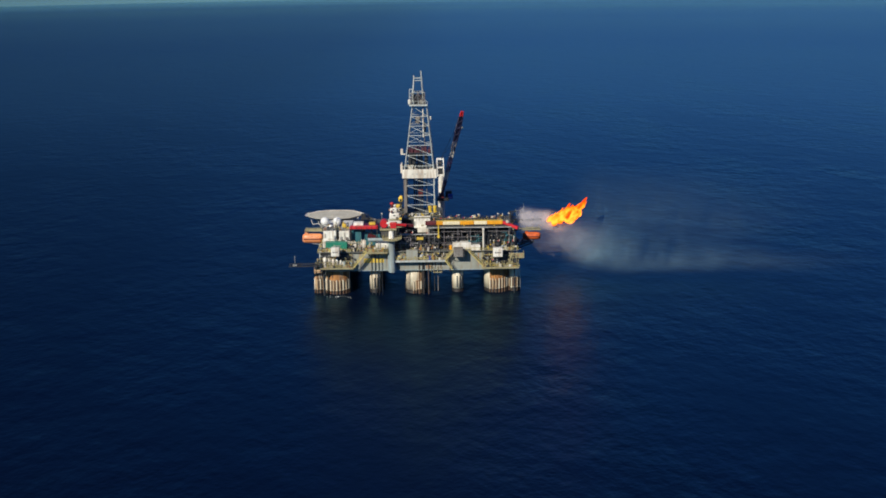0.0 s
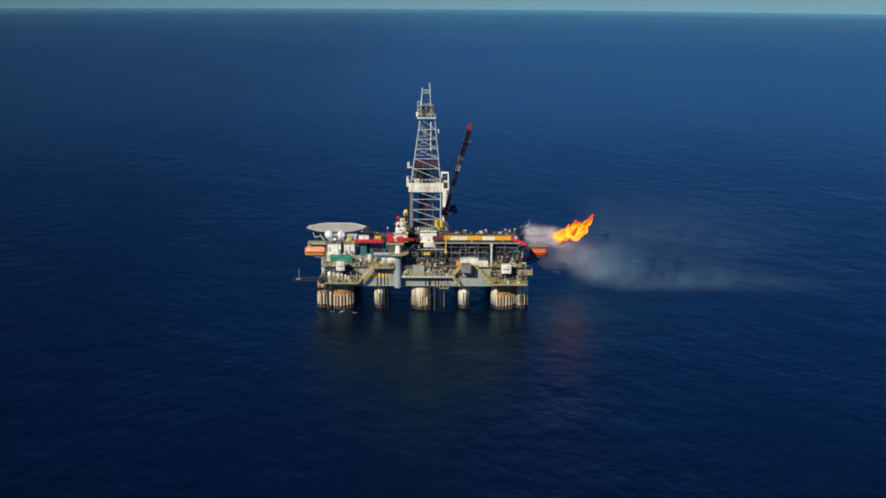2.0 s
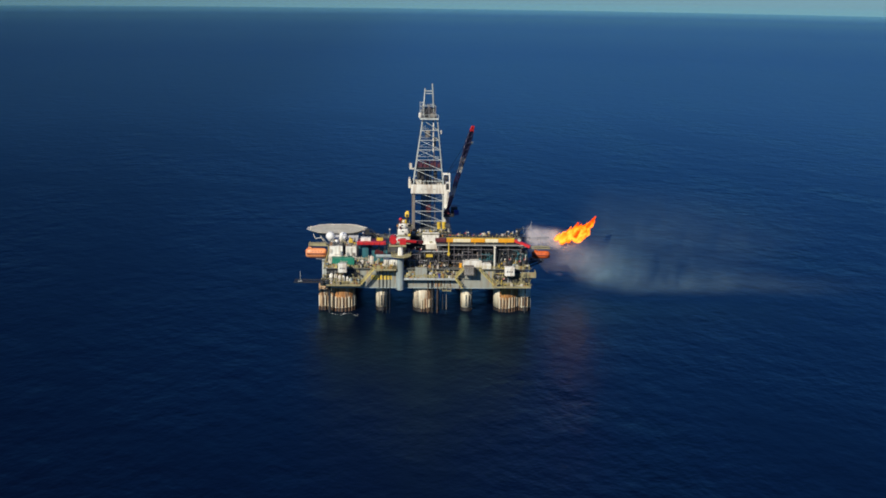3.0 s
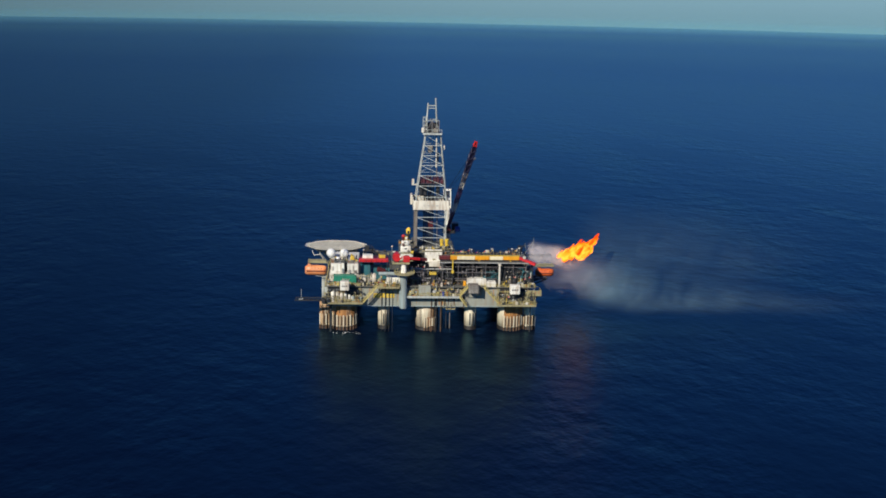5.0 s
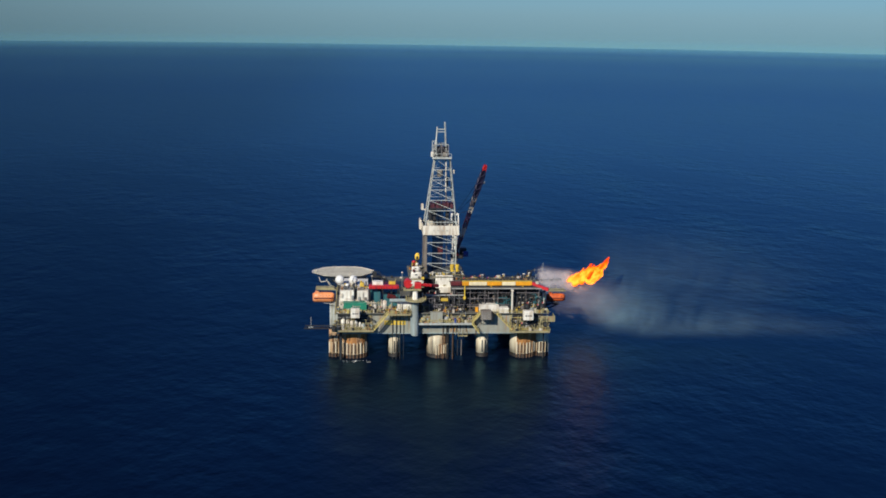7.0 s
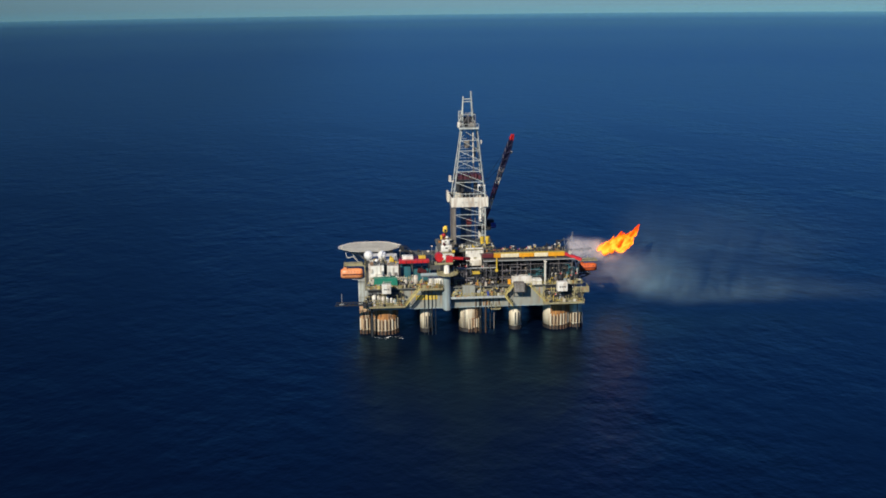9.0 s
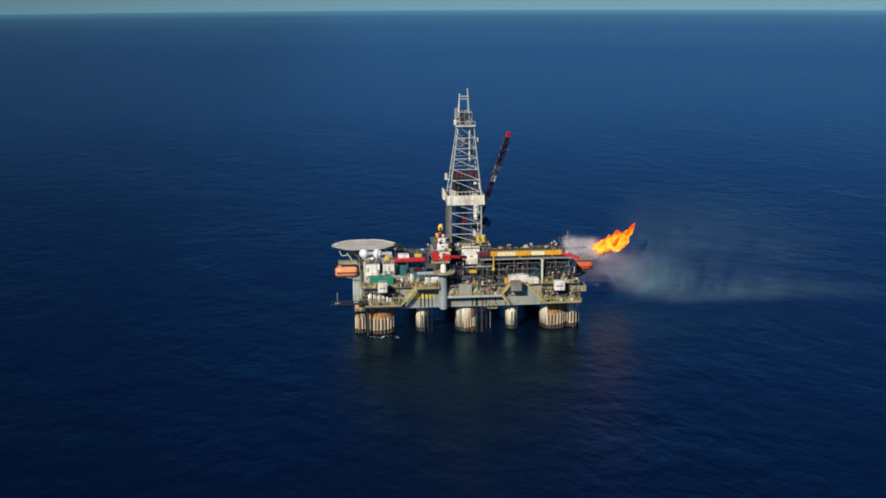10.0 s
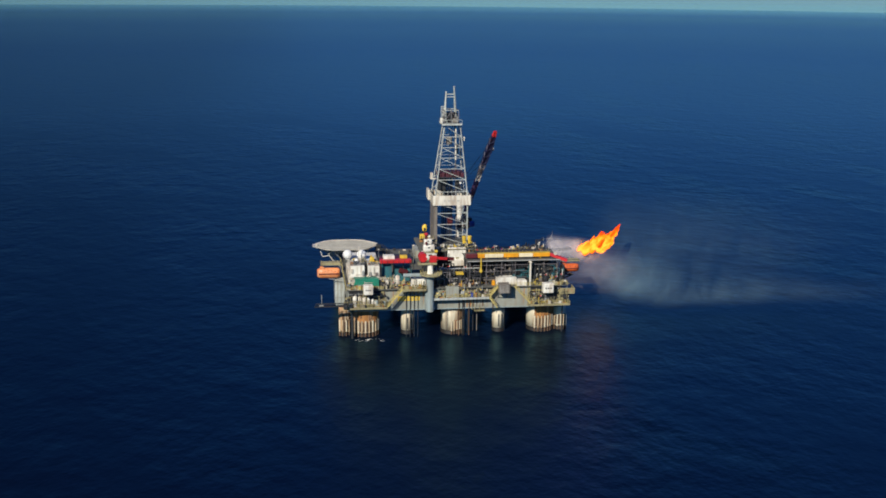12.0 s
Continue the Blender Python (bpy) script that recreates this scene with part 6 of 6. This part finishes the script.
def pipe_tangle(label, mat, seed, count, x0, x1, y0, y1, z0, z1, thick=0.1):
    """Upright pipes with side branches, all footed on one deck."""
    r = random.Random(seed)
    bm = bmesh.new()
    for k in range(count):
        x, y, top = r.uniform(x0, x1), r.uniform(y0, y1), r.uniform(z0 + 1.0, z1)
        rad = thick * r.uniform(0.6, 1.6)
        cyl(bm, (x, y, z0), (x, y, top), rad, None, 6)
        for j in range(r.randint(1, 3)):
            z = r.uniform(z0 + 0.5, top)
            reach = r.uniform(0.8, 3.2) * r.choice((-1, 1))
            end = min(x1, max(x0, x + reach))
            cyl(bm, (x, y, z), (end, y, z), rad * 0.8, None, 6)
            if r.random() < 0.5:
                box(bm, end - 0.25, end + 0.25, y - 0.25, y + 0.25, z - 0.3, z + r.uniform(0.2, 0.7))
    me = bpy.data.meshes.new("pipe_tangle")
    bm.to_mesh(me)
    bm.free()
    me.materials.append(mat)
    tagged(new("pipe_tangle", me), label, "pipework", kind="stuff")


pipe_tangle("grey pipe branches and valves under the pipe deck", M_DIMGREY, 401, 20, 6.0, 37.0, 1.8, 6.0, DECK, 26.4, 0.08)
pipe_tangle("dark pipe branches and valves under the pipe deck", M_DARK, 402, 60, 6.0, 38.0, 1.4, 6.0, DECK, 26.4, 0.16)
pipe_tangle("teal pipe branches under the pipe deck", M_TEAL, 403, 22, 20.0, 39.0, 0.8, 4.0, DECK, 25.0, 0.09)
pipe_tangle("dark pipe branches before the drill floor", M_DARK, 404, 44, -8.5, 9.5, 1.0, 8.0, DECK, 25.0, 0.18)
pipe_tangle("grey pipe branches before the drill floor", M_DIMGREY, 405, 12, -8.5, 9.5, 0.4, 5.0, DECK, 23.5, 0.09)
pipe_tangle("olive pipe branches on the hull walkway", M_OLIVE, 406, 26, -40.0, -25.5, -3.4, -1.0, 12.3, 17.0, 0.1)
pipe_tangle("dark pipe branches on the hull walkway", M_DARK, 407, 22, -40.0, -25.5, -3.0, -1.0, 12.3, 17.4, 0.14)
pipe_tangle("olive pipe branches on the hull walkway", M_OLIVE, 408, 26, 26.5, 40.2, -4.0, -1.0, 12.0, 17.0, 0.1)
pipe_tangle("dark pipe branches on the hull walkway", M_DARK, 409, 30, 26.5, 40.2, -3.4, -1.0, 12.0, 17.4, 0.16)
pipe_tangle("dark pipe branches on the deck end", M_DARK, 410, 40, 33.0, 40.0, 2.0, 24.0, DECK, 26.0, 0.2)
pipe_tangle("olive pipe branches on the outboard platform", M_OLIVE, 411, 22, -8.0, 11.0, -2.5, -0.9, 14.6, 18.4, 0.09)
pipe_tangle("dark pipe branches on the rear deck", M_DARK, 412, 30, 34.0, 42.0, 40.0, 50.0, DECK, 23.5, 0.18)
pipe_tangle("pale pipe branches beside the white block", M_OFFWHITE, 413, 14, -38.5, -22.0, 0.0, 5.0, DECK, 22.5, 0.08)

# dark machinery, also added to darken the space before and below the drill floor
container(-7.8, -0.4, 5.0, 11.5, DECK, 22.4, M_DARK, "dark mud tank before the drill floor", "tank", name="mud_tank")
container(3.2, 9.4, 5.0, 10.5, DECK, 22.0, M_DARK, "dark mud tank before the drill floor", "tank", name="mud_tank")
container(27.6, 37.0, 3.2, 8.0, DECK, 24.6, M_DARK, "dark machinery casing under the pipe deck end", "machinery casing", name="machinery_casing")
for x, z in ((-7.0, 22.4), (-4.6, 22.4), (-2.2, 22.4), (4.0, 22.0), (6.4, 22.0), (8.6, 22.0)):
    pump_skid(x, 6.6, z, 1.5, 1.2, 1.6, M_DARK, "dark agitator motor on a mud tank", seed=int(x * 10) + 500)


def deck_pipe_run(x0, x1, y, z, r, mat, feet, base, label):
    t = thing("pipe_run", ((x0 + x1) / 2, y, base), label, "pipework", "deck pipe runs")
    part("pipe", made(cyl, (x0, y, z), (x1, y, z), r, None, 10), mat, t)
    for k in range(feet):
        x = x0 + (x1 - x0) * (k + 0.5) / feet
        part("saddle", made(beam, (x, y, base), (x, y, z), 0.12), M_STEEL, t)
        part("flange", made(cyl, (x - 0.08, y, z), (x + 0.08, y, z), r * 1.5, None, 10), mat, t)


for x0, x1, y, z, r, m in ((-8.0, 4.0, 2.4, 20.4, 0.2, M_STEEL), (-8.0, 9.0, 3.4, 19.4, 0.25, M_OLIVE), (-6.0, 9.0, 4.2, 23.6, 0.28, M_STEEL), (10.0, 36.0, 2.4, 19.6, 0.2, M_BROWN), (28.0, 38.0, 2.6, 21.4, 0.22, M_STEEL), (27.8, 38.0, 2.8, 23.2, 0.18, M_OFFWHITE), (-38.0, -27.2, 4.4, 20.6, 0.12, M_OLIVE)):
    deck_pipe_run(x0, x1, y, z, r, m, 4, DECK, "weathered pipe run on saddles over the deck")


pipe_tangle("small pale valves and pipe ends under the pipe deck end", M_OFFWHITE, 414, 12, 27.5, 38.5, 0.8, 3.0, DECK, 23.0, 0.07)
pipe_tangle("dark crowded pipework under the pipe deck end", M_DARK, 415, 46, 27.0, 39.5, 0.6, 3.4, DECK, 26.0, 0.2)
pipe_tangle("small yellow valves and pipe ends under the pipe deck end", M_YELLOW, 416, 7, 27.5, 38.5, 0.8, 3.0, DECK, 21.0, 0.08)


# ---------------------------------------------------------------- flare
def flare_boom():
    t = thing("flare_boom", (46, 47, DECK), "dark lattice flare boom reaching out from the platform corner", "flare boom")
    a, b = Vector((39.5, 47, 18.4)), Vector((52.0, 47, 19.4))
    for dy in (-0.7, 0.7):
        for dz in (0, 1.3):
            part("chord", made(beam, a + Vector((0, dy, dz)), b + Vector((0, dy * 0.5, dz * 0.5)), 0.2), M_DARK, t)
        for k in range(6):
            p = a + (b - a) * k / 6 + Vector((0, dy, 0))
            part("lacing", made(beam, p, p + (b - a) / 6 + Vector((0, 0, 1.1)), 0.13), M_DARK, t)
    part("burner_head", made(cyl, (51.6, 47, 19.7), (53.2, 47, 19.9), 0.5, 0.35, 12), M_DARK, t)
    # signal mast with crossed stays at its root
    part("mast", made(beam, (44.8, 48, 18.6), (45.6, 48, 26.8), 0.15), M_STEEL, t)
    part("mast_stay", made(beam, (41.2, 48, 18.5), (45.4, 48, 25.2), 0.12), M_STEEL, t)
    part("mast_arm", made(beam, (41.6, 48, 23.4), (45.5, 48, 24.0), 0.11), M_STEEL, t)
    part("mast_arm", made(beam, (42.6, 48, 20.6), (42.0, 48, 24.6), 0.11), M_STEEL, t)


flare_boom()


def flame():
    """Lumps along a rising path, merged into one skin and then torn by noise into tongues."""
    bm = bmesh.new()
    r = random.Random(11)
    path = [((56.2, 19.5), 0.8), ((57.8, 19.7), 1.3), ((59.6, 20.0), 1.9), ((61.6, 20.3), 2.4), ((63.6, 20.6), 2.5), ((65.6, 21.2), 2.3), ((67.3, 22.2), 1.7), ((68.6, 23.5), 1.35), ((69.6, 24.9), 1.2), ((70.6, 26.1), 1.05), ((71.8, 26.9), 0.6)]
    for (x, z), s in path:
        for k in range(3):
            c = Vector((x + r.uniform(-0.8, 0.8) * s, 46 + r.uniform(-0.6, 0.6) * s, z + r.uniform(-0.5, 0.5) * s))
            bmesh.ops.create_icosphere(bm, subdivisions=3, radius=s * r.uniform(0.6, 0.95), matrix=Matrix.Translation(c))
    me = bpy.data.meshes.new("flare_flame")
    bm.to_mesh(me)
    bm.free()
    ob = new("flare_flame", me)
    skin = ob.modifiers.new("skin", 'REMESH')
    skin.mode, skin.voxel_size = 'VOXEL', 0.2
    bpy.context.view_layer.update()
    torn = bpy.data.meshes.new_from_object(ob.evaluated_get(bpy.context.evaluated_depsgraph_get()))
    ob.modifiers.clear()
    ob.data = torn
    heat = []
    for i, v in enumerate(torn.vertices):
        p = v.co.copy()
        n1 = noise.fractal(Vector((p.x * 0.5 - p.z * 0.3, p.y * 0.5, p.z * 0.55 + p.x * 0.12)), 0.9, 2.1, 6)
        n2 = noise.noise(p * 1.7)
        lift = max(0.0, n1 + 0.3 * n2)
        up = max(0.0, v.normal.z + 0.4 * v.normal.x)
        v.co = p + v.normal * (0.95 * n1 + 0.3 * n2) + Vector((0.9, 0, 1.1)) * lift * up * 2.3
        heat.append(0.80 - 0.6 * lift - 0.05 * max(0.0, p.z - 21) + 0.25 * noise.noise(p * 0.6))
    uvs = torn.uv_layers.new(name="UVMap")
    for loop in torn.loops:
        uvs.data[loop.index].uv = (max(0.0, heat[loop.vertex_index]), 0.5)
    torn.materials.clear()
    torn.materials.append(M_FIRE)
    torn.shade_smooth()
    # loose tongues carried off down wind
    return tagged(ob, "bright orange gas flame blowing from the flare boom", "flame", kind="stuff")


flame()
# the light that the fire throws on the steam and the platform end
glow = new("flame_light", bpy.data.lights.new("flame_light", 'POINT'))
glow.data.energy, glow.data.color, glow.data.shadow_soft_size = 1500.0, (1.0, 0.40, 0.13), 0.6
glow.matrix_world = Matrix.Translation((62.0, 48.8, 20.5))


def veil(name, label, p0, p1, y, low, high, alpha, scale, seed, wave=2.0, color=(0.85, 0.87, 0.9), fades=(0.24, 0.75, 0.5, 0.6), falling=False):
    """A billowing sheet of spray from x = p0 to p1; low(u) and high(u) give its lower and upper edge."""
    bm = bmesh.new()
    uvl = bm.loops.layers.uv.new("UVMap")
    nu, nv = 48, 20
    grid = []
    for i in range(nu + 1):
        u = i / nu
        row = []
        for j in range(nv + 1):
            v = j / nv
            x = p0 + (p1 - p0) * u
            z = low(u) + (high(u) - low(u)) * v
            q = Vector((x * 0.06, z * 0.09, seed * 3.7))
            dy = wave * (noise.noise(q) + 0.5 * noise.noise(q * 2.3))
            row.append(bm.verts.new((x, y + dy + 3.0 * math.sin(v * 2.0), z + 0.4 * noise.noise(q * 3.1))))
        grid.append(row)
    for i in range(nu):
        for j in range(nv):
            f = bm.faces.new((grid[i][j], grid[i + 1][j], grid[i + 1][j + 1], grid[i][j + 1]))
            f.smooth = True
            for loop, (a, b) in zip(f.loops, ((i, j), (i + 1, j), (i + 1, j + 1), (i, j + 1))):
                loop[uvl].uv = (a / nu, b / nv)
    me = bpy.data.meshes.new(name)
    bm.to_mesh(me)
    bm.free()
    me.materials.append(veil_material(name + "_vapour", alpha, scale, color, fades, falling))
    return tagged(new(name, me), label, "spray", kind="stuff")


STEAM, MIST = (0.80, 0.80, 0.86), (0.46, 0.72, 0.82)
# the flame's glow on the steam is put into this colour
GLOW_TINT = (0.92, 0.79, 0.75)


def ragged(base, swing, turn):
    """An uneven edge height along a sheet of spray."""
    return lambda u: base(u) + swing * (math.sin(5.3 * u + turn) + 0.6 * math.sin(12.7 * u + 2.1 * turn))


veil("steam_plume", "white steam blowing from the burner head", 42.5, 69.0, 44.5, ragged(lambda u: 16.5 - 4.5 * u, 0.4, 1.0), ragged(lambda u: 25.2 - 1.0 * u, 0.5, 0.4), 0.85, 0.24, 1, wave=1.2, color=GLOW_TINT, fades=(0.1, 0.62, 0.34, 0.4))
veil("steam_plume", "white steam blowing from the burner head", 42.0, 60.0, 42.5, lambda u: 13.5, lambda u: 28.0 - 3 * u, 0.6, 0.16, 5, wave=1.2, color=STEAM)
veil("steam_plume", "pale steam sinking below the flame", 54.0, 86.0, 42.0, ragged(lambda u: 1.5, 1.0, 2.0), ragged(lambda u: 25.0 - 2 * u, 1.5, 1.0), 0.24, 0.10, 2, wave=1.2, color=STEAM)
veil("steam_plume", "thin steam hanging under the flame, coloured rosy for its glow", 45.0, 84.0, 47.5, ragged(lambda u: -3.5, 1.0, 3.0), ragged(lambda u: 23.0, 0.8, 2.0), 0.23, 0.11, 8, wave=1.2, color=GLOW_TINT, fades=(0.3, 0.5, 0.5, 0.5))
veil("spray_curtain", "thin water spray falling below the flare", 58.0, 98.0, 30.0, ragged(lambda u: 0.6, 0.4, 0.3), ragged(lambda u: 25.0, 2.0, 0.0), 0.30, 0.14, 3, wave=1.2, color=MIST, fades=(0.4, 0.6, 0.34, 0.8), falling=True)
veil("spray_curtain", "thin water spray drifting down wind of the flare", 60.0, 160.0, 24.0, ragged(lambda u: 0.6, 0.4, 1.7), ragged(lambda u: 27.0, 3.0, 2.6), 0.15, 0.12, 4, wave=1.2, color=MIST, fades=(0.2, 0.85, 0.34, 0.85), falling=True)
veil("spray_curtain", "thin water spray drifting low over the sea", 66.0, 200.0, 20.0, ragged(lambda u: 0.6, 0.4, 0.9), ragged(lambda u: 13.0, 2.0, 4.0), 0.11, 0.07, 6, wave=1.2, color=MIST, fades=(0.15, 0.85, 0.45, 0.7))
veil("spray_curtain", "faint high spray drifting down wind of the flare", 60.0, 190.0, 60.0, ragged(lambda u: 2.0, 0.5, 2.2), ragged(lambda u: 44.0, 3.0, 1.0), 0.09, 0.09, 9, wave=1.2, color=MIST, fades=(0.2, 0.75, 0.4, 0.7), falling=True)


# ---------------------------------------------------------------- foam at the waterline
def foam():
    bm = bmesh.new()
    r = random.Random(3)
    for k in range(24):
        u = r.gauss(0, 1)
        x, y = -31.5 + u * 2.5, -2.2 + 0.9 * math.sin(u * 2.1) + r.gauss(0, 0.55)
        s = r.uniform(0.04, 0.17)
        bmesh.ops.create_icosphere(bm, subdivisions=1, radius=s, matrix=Matrix.Translation((x, y, 0.01)) @ Matrix.Diagonal((r.uniform(1.2, 4), 1.3, 0.25, 1)))
    me = bpy.data.meshes.new("sea_foam")
    bm.to_mesh(me)
    bm.free()
    me.materials.append(M_RADOME)
    tagged(new("sea_foam", me), "white foam breaking at the foot of a column", "foam", kind="stuff")


foam()
